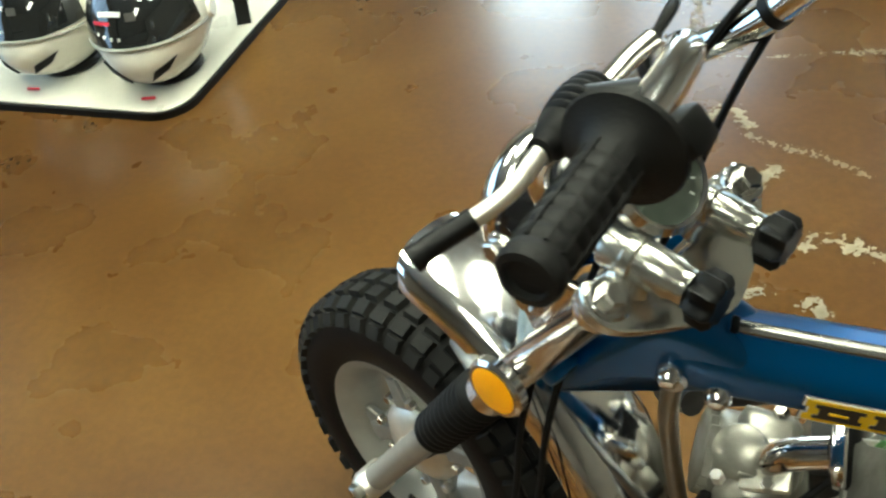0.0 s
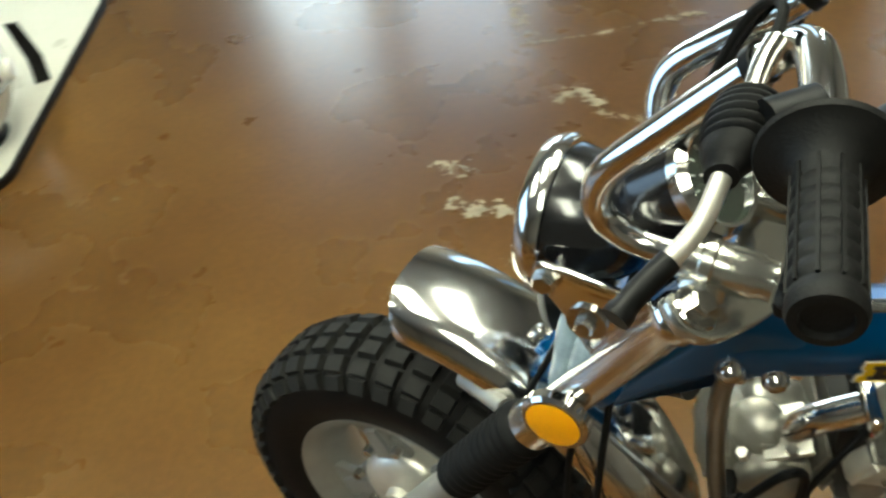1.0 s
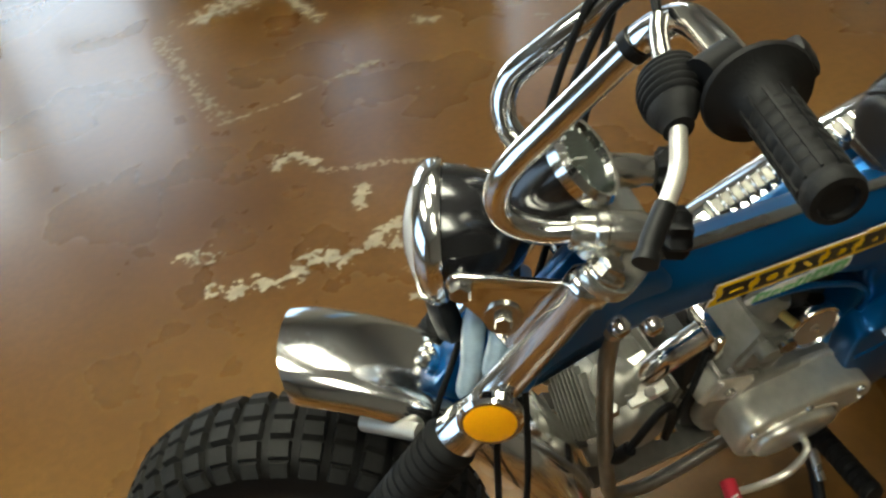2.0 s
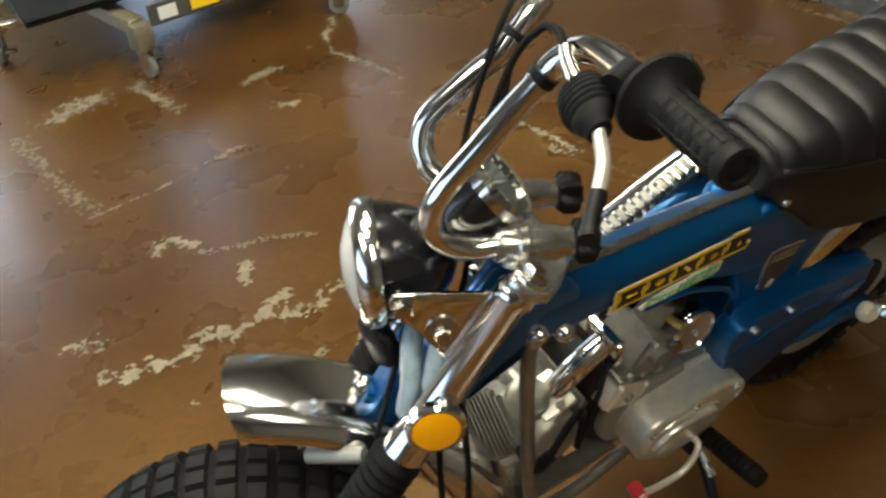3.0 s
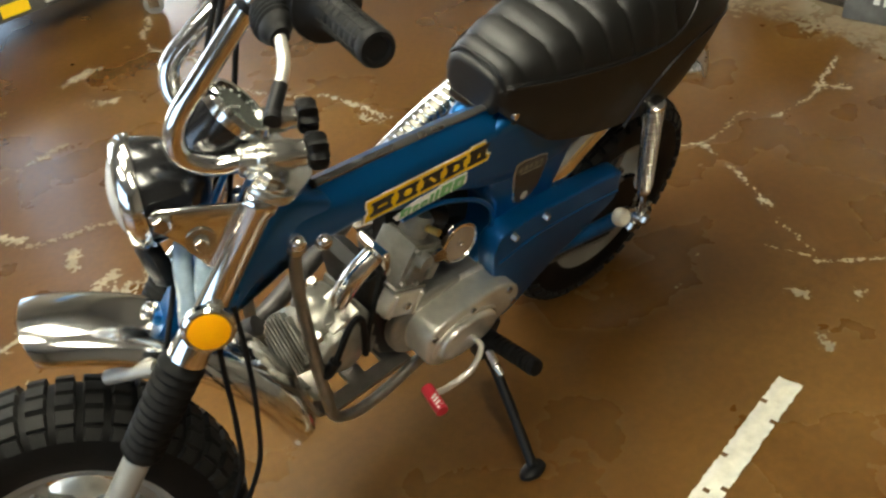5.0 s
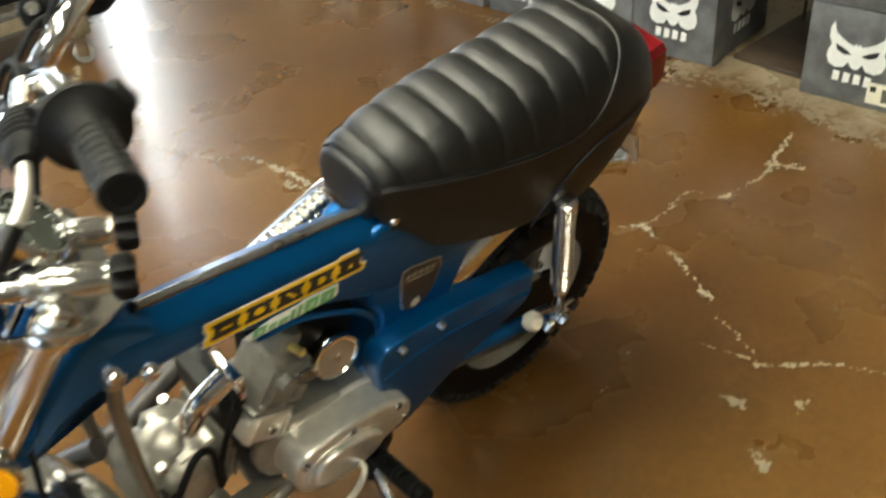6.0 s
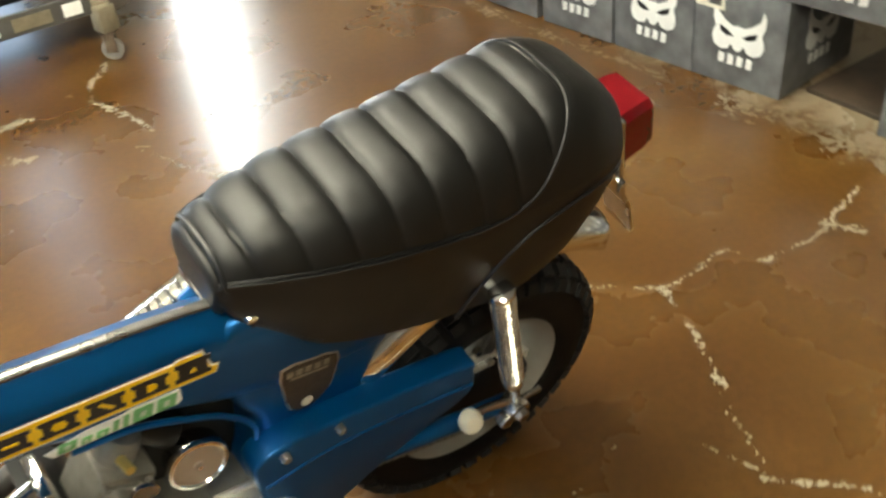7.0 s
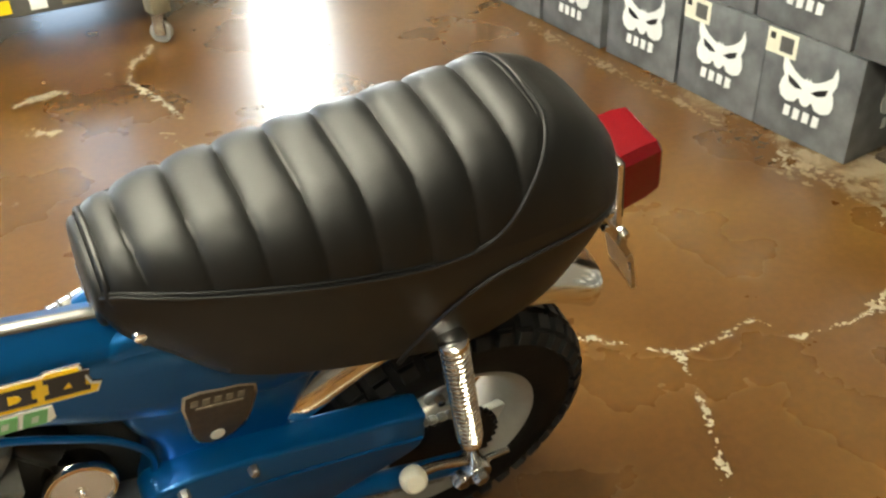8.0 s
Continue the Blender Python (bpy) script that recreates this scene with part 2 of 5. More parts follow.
    return bm


def helix(r, wire, z0, z1, turns, per=24, seg=8):
    """A coil spring about z: round wire that keeps its section square to the coil."""
    bm, rings = bmesh.new(), []
    for k in range(turns * per + 1):
        a = 2 * math.pi * k / per
        out, z = Vector((math.cos(a), math.sin(a), 0)), z0 + (z1 - z0) * k / (turns * per)
        rings.append([bm.verts.new(out * (r + wire * math.cos(2 * math.pi * q / seg)) + Vector((0, 0, z + wire * math.sin(2 * math.pi * q / seg)))) for q in range(seg)])
    for u, v in zip(rings, rings[1:]):
        for q in range(seg):
            bm.faces.new((u[q], u[(q + 1) % seg], v[(q + 1) % seg], v[q]))
    bm.faces.new(rings[0][::-1])
    bm.faces.new(rings[-1])
    return bm


def lathe(profile, seg=32, m=I4, bm=None, closed=False):
    """Turns (radius, height) pairs about z, then transforms."""
    bm = bm or bmesh.new()
    rings = []
    for r, z in profile:
        if r < 1e-6:
            rings.append([bm.verts.new(m @ Vector((0, 0, z)))])
        else:
            rings.append([bm.verts.new(m @ Vector((r * math.cos(2 * math.pi * k / seg), r * math.sin(2 * math.pi * k / seg), z))) for k in range(seg)])
    pairs = list(zip(rings, rings[1:])) + ([(rings[-1], rings[0])] if closed else [])
    for u, v in pairs:
        for k in range(seg):
            j = (k + 1) % seg
            if len(u) == 1 and len(v) > 1:
                bm.faces.new((u[0], v[j], v[k]))
            elif len(v) == 1 and len(u) > 1:
                bm.faces.new((u[k], u[j], v[0]))
            elif len(u) > 1:
                bm.faces.new((u[k], u[j], v[j], v[k]))
    return bm


def block(sx, sy, sz, m=I4, bevel=0.0, seg=2, bm=None):
    b = bmesh.new()
    bmesh.ops.create_cube(b, size=1)
    bmesh.ops.scale(b, vec=(sx, sy, sz), verts=b.verts)
    if bevel:
        bmesh.ops.bevel(b, geom=b.edges[:], offset=bevel, segments=seg, profile=0.5, affect="EDGES")
    if bm is None:
        b.transform(m)
        return b
    return put(bm, b, m)


def prism(poly, y0, y1, bevel=0.0, seg=3, bm=None, m=I4):
    """A plate with the outline poly in x and z, from y0 to y1."""
    b = bmesh.new()
    f = b.faces.new([b.verts.new((x, y0, z)) for x, z in poly])
    r = bmesh.ops.extrude_face_region(b, geom=[f])
    bmesh.ops.translate(b, vec=(0, y1 - y0, 0), verts=[v for v in r["geom"] if isinstance(v, bmesh.types.BMVert)])
    if bevel:
        edges = [e for e in b.edges if abs(e.verts[0].co.y - e.verts[1].co.y) < 1e-6]
        bmesh.ops.bevel(b, geom=edges, offset=bevel, segments=seg, profile=0.5, affect="EDGES")
    if bm is None:
        b.transform(m)
        return b
    return put(bm, b, m)


def smooth_poly(poly, per=4):
    """A closed, rounded outline through poly."""
    n, out = len(poly), []
    for i in range(n):
        a, b, c, d = (Vector(poly[(i + k) % n]) for k in (-1, 0, 1, 2))
        for k in range(per):
            u = k / per
            q = 0.5 * (2 * b + (c - a) * u + (2 * a - 5 * b + 4 * c - d) * u * u + (3 * b - a - 3 * c + d) * u ** 3)
            out.append((q.x, q.y))
    return out


def loft(rings, cap=True, bm=None):
    bm = bm or bmesh.new()
    vs = [[bm.verts.new(p) for p in ring] for ring in rings]
    n = len(vs[0])
    for u, v in zip(vs, vs[1:]):
        for k in range(n):
            bm.faces.new((u[k], u[(k + 1) % n], v[(k + 1) % n], v[k]))
    if cap:
        bm.faces.new(vs[0][::-1])
        bm.faces.new(vs[-1])
    return bm


def lerp_table(table, x):
    """Smooth values between the rows of a table whose first column is x."""
    for i in range(len(table) - 1):
        if x <= table[i + 1][0] or i == len(table) - 2:
            a, b = table[i], table[i + 1]
            u = min(1, max(0, (x - a[0]) / (b[0] - a[0])))
            h = (b[0] - a[0])
            out = []
            for k in range(1, len(a)):
                pa = table[i - 1] if i > 0 else a
                pb = table[i + 2] if i + 2 < len(table) else b
                ma = (b[k] - pa[k]) / (b[0] - pa[0]) * h
                mb = (pb[k] - a[k]) / (pb[0] - a[0]) * h
                u2, u3 = u * u, u ** 3
                out.append((2 * u3 - 3 * u2 + 1) * a[k] + (u3 - 2 * u2 + u) * ma + (-2 * u3 + 3 * u2) * b[k] + (u3 - u2) * mb)
            return out


def along(p, q, z0=0.0):
    """The pose whose z axis runs from p to q."""
    p, q = Vector(p), Vector(q)
    return Matrix.Translation(p) @ (q - p).to_track_quat("Z", "Y").to_matrix().to_4x4() @ pose(0, 0, z0)


def sideways(x, y, z):
    """z axis of a lathe laid along y, centred at a point."""
    return pose(x, y, z, -90, 0, 0)


def hexnut(r, h, m, bm=None):
    return lathe([(0, h), (r * 0.8, h), (r, h * 0.8), (r, 0), (0, 0)], 6, m, bm)


# ---------- the room ----------
X0, X1, Y0, Y1, H = -4.6, 1.95, -4.2, 3.62, 3.1


def room():
    g = bmesh.new()
    bmesh.ops.create_grid(g, x_segments=1, y_segments=1, size=1)
    bmesh.ops.scale(g, vec=((X1 - X0) / 2, (Y1 - Y0) / 2, 1), verts=g.verts)
    bmesh.ops.translate(g, vec=((X0 + X1) / 2, (Y0 + Y1) / 2, 0), verts=g.verts)
    tagged(part("floor", g, FLOOR), "brown stained and sealed concrete floor with cracks and chips", "floor", kind="structure")
    c = block(X1 - X0 + 0.4, Y1 - Y0 + 0.4, 0.1, pose((X0 + X1) / 2, (Y0 + Y1) / 2, H + 0.05))
    tagged(part("ceiling", c, CEIL), "plain dull painted shop ceiling", "ceiling", kind="structure")

    def wall(name, a, b, openings, label, mat=WALL):
        """A wall from a to b in plan with openings (from, to, sill, head) along it."""
        a, b = Vector((*a, 0)), Vector((*b, 0))
        length, bm = (b - a).length, bmesh.new()
        d = (b - a).normalized()
        m = Matrix.Translation(a) @ Matrix((( d.x, -d.y, 0, 0), (d.y, d.x, 0, 0), (0, 0, 1, 0), (0, 0, 0, 1)))

        def piece(u0, u1, z0, z1):
            if u1 - u0 > 0.001 and z1 - z0 > 0.001:
                block(u1 - u0, 0.16, z1 - z0, m @ pose((u0 + u1) / 2, -0.08, (z0 + z1) / 2), bm=bm)
        u = 0.0
        for o0, o1, s0, s1 in openings:
            piece(u, o0, 0, H)
            piece(o0, o1, 0, s0)
            piece(o0, o1, s1, H)
            u = o1
        piece(u, length, 0, H)
        tagged(part(name, bm, mat), label, "wall", kind="structure")
        return m

    # its pale colour is added as a reflector for the seat's sheen
    mn = wall("wall_north", (X1, Y1), (X0, Y1), [(0.70, 1.0, 0.0, 2.2), (1.62, 1.98, 0.0, 2.2), (2.66, 3.30, 0.30, 1.6), (3.42, 3.95, 0.35, 1.7)],
              "shop wall with glazed doors and a window, paled to brighten the seat", WALL_BOUNCE)
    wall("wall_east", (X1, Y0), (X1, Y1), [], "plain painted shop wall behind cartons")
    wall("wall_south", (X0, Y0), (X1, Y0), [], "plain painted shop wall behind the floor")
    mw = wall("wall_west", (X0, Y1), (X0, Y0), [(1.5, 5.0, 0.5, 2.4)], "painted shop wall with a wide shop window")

    def window(name, m, u0, u1, z0, z1, bars, label):
        bm = bmesh.new()
        w = 0.035
        for u in [u0 + w / 2, u1 - w / 2] + [u0 + (u1 - u0) * k / bars for k in range(1, bars)]:
            block(w, 0.05, z1 - z0, m @ pose(u, -0.06, (z0 + z1) / 2), 0.004, 1, bm)
        for z in (z0 + w / 2, z1 - w / 2):
            block(u1 - u0, 0.046, w, m @ pose((u0 + u1) / 2, -0.06, z), 0.004, 1, bm)
        tagged(part(name, bm, FRAME_DARK), label, "window", kind="structure")

    window("window_1", mn, 0.70, 1.0, 0.0, 2.2, 1, "narrow glazed door frame with bright daylight behind")
    window("window_2", mn, 1.62, 1.98, 0.0, 2.2, 1, "narrow dark framed glazed door in shade")
    window("window_3", mn, 2.66, 3.30, 0.30, 1.6, 1, "dark framed shop window onto open shade")
    window("window_5", mn, 3.42, 3.95, 0.35, 1.7, 1, "dark framed shop window with daylight behind")
    window("window_4", mw, 1.5, 5.0, 0.5, 2.4, 3, "wide dark framed shop window")

    def backdrop(m, u0, u1, z0, z1, mat, d=-0.5):
        b = bmesh.new()
        b.faces.new([b.verts.new(m @ Vector(p)) for p in ((u0, d, z0), (u1, d, z0), (u1, d, z1), (u0, d, z1))])
        tagged(part("backdrop", b, mat), "plain bright daylight outside the shop window", "backdrop", kind="structure")

    backdrop(mn, 0.26, 0.80, -0.1, 2.9, SUNLIT, -1.5)
    backdrop(mn, 1.45, 2.25, -0.1, 2.6, SKY_BLUE)
    backdrop(mn, 2.3, 3.36, -0.1, 2.8, SHADE)
    backdrop(mn, 3.37, 4.6, -0.1, 1.25, SKYLIGHT)
    backdrop(mn, 3.37, 4.6, 1.25, 2.8, SHADE)
    backdrop(mw, 0.9, 5.6, 0.1, 2.9, SKY_BLUE)

    def ceiling_light():
        ob = thing("ceiling_light", pose(0, 0, 0), "wide hanging ceiling light with a lit diffuser and added fill glow above", "light", "ceiling lights")
        part("frame", block(0.46, 1.34, 0.04, pose(0, 0, -0.42), 0.006), SHELL, ob)
        part("diffuser", block(0.42, 1.30, 0.02, pose(0, 0, -0.45), 0.004), TUBE_GLOW, ob)
        # unseen upward panel, added as fill light on the ceiling
        part("up_fill", block(0.36, 1.10, 0.02, pose(0, 0, -0.39), 0.004), FILL_GLOW, ob)
        for y in (-0.4, 0.4):
            part("rod", tube([(0, y, 0.0), (0, y, -0.40)], 0.006, 8), SHELL, ob)
        return ob

    lamp = ceiling_light()
    spots = [(-1.05, 0.55), (-0.10, 0.95), (-2.4, 0.45), (-0.9, -1.6)]
    lamp.matrix_world = pose(*spots[0], H)
    for x, y in spots[1:]:
        copy_thing(lamp, pose(x, y, H))


room()


# ---------- cracks, chips and tape on the floor ----------
def cloud(x, y, size, seed, octaves=4):
    """Fractal value noise, about -1 to 1, over numpy arrays of x and y."""
    table = np.random.RandomState(seed).rand(64, 64) * 2 - 1
    total, gain = 0.0, 1.0
    for k in range(octaves):
        u, v = x / size * 2 ** k + 17.3 * k, y / size * 2 ** k + 9.1 * k
        i, j = np.floor(u).astype(int), np.floor(v).astype(int)
        a, b = u - i, v - j
        a, b = a * a * (3 - 2 * a), b * b * (3 - 2 * b)
        i0, i1, j0, j1 = i % 64, (i + 1) % 64, j % 64, (j + 1) % 64
        total = total + gain * ((table[i0, j0] * (1 - a) + table[i1, j0] * a) * (1 - b) + (table[i0, j1] * (1 - a) + table[i1, j1] * a) * b)
        gain *= 0.6
    return total


def bare_spot(name, pts, width, seed, label, category, mat, cell=0.0022, ragged=1.0, wander=0.5, flecks=0.0):
    """Where the stain has come off along pts: an area with a torn outline, cut out of noise cell by cell."""
    p = np.array([(q.x, q.y) for q in (spline([(x, y, 0) for x, y in pts], 14) if len(pts) > 1 else [Vector((*pts[0], 0))])])
    pad = width * 3.2
    xs, ys = np.arange(p[:, 0].min() - pad, p[:, 0].max() + pad, cell), np.arange(p[:, 1].min() - pad, p[:, 1].max() + pad, cell)
    gx, gy = np.meshgrid(xs, ys, indexing="ij")
    wx, wy = gx + wander * width * cloud(gx, gy, width * 2.5, seed + 1), gy + wander * width * cloud(gx, gy, width * 2.5, seed + 2)
    d = np.full(gx.shape, 9.0)
    for q in p:
        d = np.minimum(d, np.hypot(wx - q[0], wy - q[1]))
    far = d / width
    height = 0.0007 + 0.00025 * (seed % 11)
    field = 0.62 - far + ragged * cloud(gx, gy, width * 0.55 + 0.003, seed, 5) + 0.7 * cloud(gx, gy, width * 5 + 0.02, seed + 3, 2)
    if flecks:
        field = np.maximum(field, flecks * np.clip(1.9 - 0.62 * far, 0, 2) * cloud(gx, gy, 0.011, seed + 5, 3) - 0.62)
    field[0, :] = field[-1, :] = field[:, 0] = field[:, -1] = -1
    verts, faces = [], []
    inside = field > 0
    mixed = inside[:-1, :-1] | inside[1:, :-1] | inside[1:, 1:] | inside[:-1, 1:]
    for i, j in zip(*np.nonzero(mixed)):
        ring, corners = [], ((i, j), (i + 1, j), (i + 1, j + 1), (i, j + 1))
        for a, b in zip(corners, corners[1:] + corners[:1]):
            fa, fb = field[a], field[b]
            if fa > 0:
                ring.append((xs[a[0]], ys[a[1]], height))
            if (fa > 0) != (fb > 0):
                u = fa / (fa - fb)
                ring.append((xs[a[0]] + u * (xs[b[0]] - xs[a[0]]), ys[a[1]] + u * (ys[b[1]] - ys[a[1]]), height))
        if len(ring) > 2:
            faces.append(range(len(verts), len(verts) + len(ring)))
            verts += ring
    me = bpy.data.meshes.new(name)
    me.from_pydata(verts, [], [tuple(q) for q in faces])
    me.materials.append(mat)
    tagged(new(name, me), label, category, kind="structure")


def crack(pts, width, seed, label="pale branching crack in the stained concrete floor", flecks=0.35):
    bare_spot("floor_crack", pts, width * 0.82, seed, label, "floor crack", CRACK, 0.0015, 0.95, 1.2, flecks)


def chipped_patch(pts, width, seed, ragged=1.1, flecks=0.5, mat=None):
    bare_spot("chipped_patch", pts, width, seed, "pale chipped patch where the floor stain has worn off", "floor patch", mat or BARE, 0.0022, ragged, 0.7, flecks)


crack([(0.435, 0.353), (0.489, 0.306), (0.546, 0.250), (0.623, 0.246), (0.705, 0.256), (0.73, 0.194), (0.808, 0.174), (0.894, 0.177), (0.95, 0.197), (1.049, 0.22)], 0.0052, 1)
crack([(0.546, 0.250), (0.512, 0.156), (0.478, 0.096), (0.44, 0.02), (0.413, -0.010), (0.375, -0.099), (0.347, -0.140)], 0.0052, 2)
crack([(0.347, -0.140), (0.393, -0.189), (0.430, -0.225), (0.459, -0.284), (0.470, -0.340), (0.50, -0.46)], 0.0048, 3)
crack([(0.326, -0.032), (0.338, -0.072), (0.353, -0.120)], 0.0022, 4, "thin pale crack in the stained concrete floor", 0.0)
crack([(0.141, 1.906), (0.066, 1.80), (0.032, 1.70), (0.060, 1.60), (0.082, 1.52), (0.086, 1.44)], 0.0085, 5, "pale winding crack in the stained concrete floor")
crack([(0.039, 1.390), (0.068, 1.26), (0.109, 1.165), (0.165, 1.10), (0.188, 1.00), (0.20, 0.88), (0.226, 0.705)], 0.0068, 6, "pale winding crack in the stained concrete floor")
crack([(-0.456, 1.412), (-0.602, 1.380), (-0.732, 1.376)], 0.0045, 7, "faint pale scratch in the stained concrete floor", 0.1)
FAINT = material("rubbed_concrete", (0.20, 0.155, 0.095), 0.45, spread=0.35, grain=60, bump=0.3, bump_scale=120)
for k, (pts, width, ragged) in enumerate((
        ([(-0.866, 0.848), (-0.823, 0.850), (-0.785, 0.820), (-0.72, 0.853), (-0.68, 0.841)], 0.021, 1.3), ([(-0.674, 0.816), (-0.606, 0.840), (-0.543, 0.868)], 0.014, 1.4),
        ([(-0.573, 0.812), (-0.528, 0.798), (-0.459, 0.818), (-0.376, 0.795)], 0.015, 1.4), ([(-0.691, 1.156), (-0.655, 1.178), (-0.621, 1.135)], 0.014, 1.2),
        ([(-0.449, 1.412), (-0.376, 1.424)], 0.012, 1.0), ([(-0.236, 1.699), (-0.187, 1.716), (-0.131, 1.728)], 0.016, 1.4), ([(-0.233, 1.554), (-0.183, 1.527)], 0.015, 1.3),
        ([(-0.686, 1.895), (-0.632, 1.904), (-0.559, 1.897)], 0.034, 1.6), ([(-0.461, 1.889), (-0.438, 1.784), (-0.421, 1.69)], 0.019, 1.6), ([(-0.920, 0.988), (-0.875, 0.962)], 0.016, 1.5),
        ([(-0.565, 1.002), (-0.580, 0.945)], 0.010, 1.3), ([(-0.587, 0.671), (-0.558, 0.682)], 0.012, 1.3), ([(-0.486, 0.663), (-0.464, 0.642)], 0.016, 1.2), ([(-0.793, 0.706)], 0.012, 1.2),
        ([(-0.587, 0.964), (-0.556, 1.001)], 0.010, 1.3), ([(0.159, 0.961), (0.183, 0.892)], 0.013, 1.4), ([(0.904, 0.186), (0.927, 0.123)], 0.010, 1.2), ([(0.242, -0.138), (0.253, -0.166)], 0.010, 1.2),
        ([(0.132, 0.010)], 0.006, 1.0), ([(0.541, -0.028)], 0.008, 1.0), ([(0.311, -0.243)], 0.012, 1.3), ([(0.186, -0.242), (0.163, -0.266)], 0.010, 1.4), ([(-0.006, 1.77)], 0.010, 1.2), ([(0.225, 0.035)], 0.005, 1.0))):
    chipped_patch(pts, width * 0.74, 30 + 7 * k, ragged * 1.15)
chipped_patch([(-0.791, 1.824), (-0.783, 1.68), (-0.754, 1.467), (-0.732, 1.376)], 0.012, 401, 2.2, 0.45, FAINT)
chipped_patch([(-0.63, 1.10), (-0.50, 1.05), (-0.40, 1.00)], 0.006, 402, 2.0, 0.45, FAINT)
chipped_patch([(1.12, 0.62), (1.175, 0.45), (1.165, 0.28), (1.145, 0.15), (1.14, 0.0), (1.13, -0.3)], 0.020, 405, 2.0, 0.6, FAINT)
chipped_patch([(1.06, 1.5), (1.09, 1.1), (1.12, 0.8)], 0.010, 406, 1.9, 0.5, FAINT)


def tape():
    rnd = random.Random(5)
    bm, rows = bmesh.new(), []
    a, b = Vector((0.066, -0.260, 0)), Vector((-0.42, -0.318, 0))
    d = (b - a).normalized()
    n = Vector((-d.y, d.x, 0))
    for i in range(61):
        q = a + (b - a) * i / 60
        w = 0.020
        rows.append([bm.verts.new(q + n * (w * s + rnd.uniform(-0.0015, 0.0012) * (abs(s) == 1)) + d * (rnd.uniform(0, 0.012) if i == 0 else 0) + Vector((0, 0, 0.0016))) for s in (-1, -0.5, 0, 0.5, 1)])
    for u, v in zip(rows, rows[1:]):
        for k in range(4):
            if rnd.random() > (0.05 if k in (0, 3) else 0.02):
                bm.faces.new((u[k], u[k + 1], v[k + 1], v[k]))
    tagged(part("floor_tape", bm, TAPE), "worn pale tape stripe stuck on the brown floor", "tape", kind="structure")


tape()


# ---------- the motorcycle ----------
bike = thing("motorcycle", BIKE, "small blue trail motorcycle with chrome fenders leaning on its side stand", "motorcycle")
SX = STEER


def wheel(name, m, label):
    """A small silver pressed wheel with a knobbly tyre; its axle runs along y of m."""
    turn = pose(0, 0, 0, -90, 0, 0)
    rim = lathe([(r * 0.9, h) for r, h in ((0.128, -0.042), (0.140, -0.046), (0.143, -0.040), (0.134, -0.034), (0.124, -0.026), (0.112, -0.012), (0.110, 0.0), (0.112, 0.012), (0.124, 0.026),
                 (0.134, 0.034), (0.143, 0.040), (0.140, 0.046), (0.128, 0.042), (0.117, 0.026), (0.105, 0.010), (0.104, 0.0), (0.105, -0.010), (0.117, -0.026))], 64, turn, closed=True)
    body = part(name, rim, SILVER, bike, label, m=m)
    hub = lathe([(0, -0.050), (0.016, -0.050), (0.018, -0.040), (0.040, -0.036), (0.052, -0.028), (0.055, -0.022), (0.055, 0.022), (0.052, 0.028), (0.040, 0.036), (0.018, 0.040), (0.016, 0.050), (0, 0.050)], 40, turn)
    part("hub", hub, ALLOY, body, "silver cast hub drum", m=m)
    for k in range(4):
        a = radians(90 * k + 20)
        arm = bmesh.new()
        poly = [(-0.030, 0.045), (0.030, 0.045), (0.016, 0.074), (0.026, 0.102), (-0.026, 0.102), (-0.016, 0.074)]
        prism(smooth_poly(poly, 3), -0.024, -0.012, 0.004, 2, arm)
        prism([(-0.012, 0.050), (0.012, 0.050), (0.008, 0.092), (-0.008, 0.092)], -0.030, -0.022, 0.003, 2, arm)
        s = part("spoke", arm, SILVER, body, m=m @ pose(0, 0, 0, 0, math.degrees(a), 0))
        for dx in (-0.02, 0.02):
            part("nut", hexnut(0.0065, 0.010, pose(dx, -0.023, 0.060, 90, 0, 0)), CHROME_WORN, s, m=m @ pose(0, 0, 0, 0, math.degrees(a), 0))
    prof = [(0.118, -0.038), (0.128, -0.047), (0.155, -0.0505), (0.172, -0.0495), (0.184, -0.045), (0.192, -0.036), (0.1965, -0.022), (0.198, 0.0),
            (0.1965, 0.022), (0.192, 0.036), (0.184, 0.045), (0.172, 0.0495), (0.155, 0.0505), (0.128, 0.047), (0.118, 0.038)]
    tyre = part("tyre", lathe(prof, 72, turn), TYRE, body, "black knobbly tyre", m=m)
    tread = bmesh.new()
    count = 40

    def knob(r, y, tilt, ang, w, l, h):
        b = bmesh.new()
        bmesh.ops.create_cube(b, size=1)
        for v in b.verts:
            s = 0.84 if v.co.z > 0 else 1.0
            v.co = Vector((v.co.x * l * s, v.co.y * w * s, v.co.z * h))
        put(tread, b, pose(0, 0, 0, 0, math.degrees(ang), 0) @ pose(0, y, r, tilt, 0, 0))

    for k in range(count):
        a = 2 * math.pi * k / count
        knob(0.1995, -0.0115, 3, a, 0.020, 0.0235, 0.011)
        knob(0.1995, 0.0115, -3, a, 0.020, 0.0235, 0.011)
        knob(0.1945, -0.0335, 27, a, 0.0195, 0.0235, 0.012)
        knob(0.1945, 0.0335, -27, a, 0.0195, 0.0235, 0.012)
        knob(0.1830, -0.0470, 62, a, 0.018, 0.0200, 0.009)
        knob(0.1830, 0.0470, -62, a, 0.018, 0.0200, 0.009)
    part("tread", tread, KNOB, tyre, "worn square tread blocks", sharp=20, m=m)
    return body


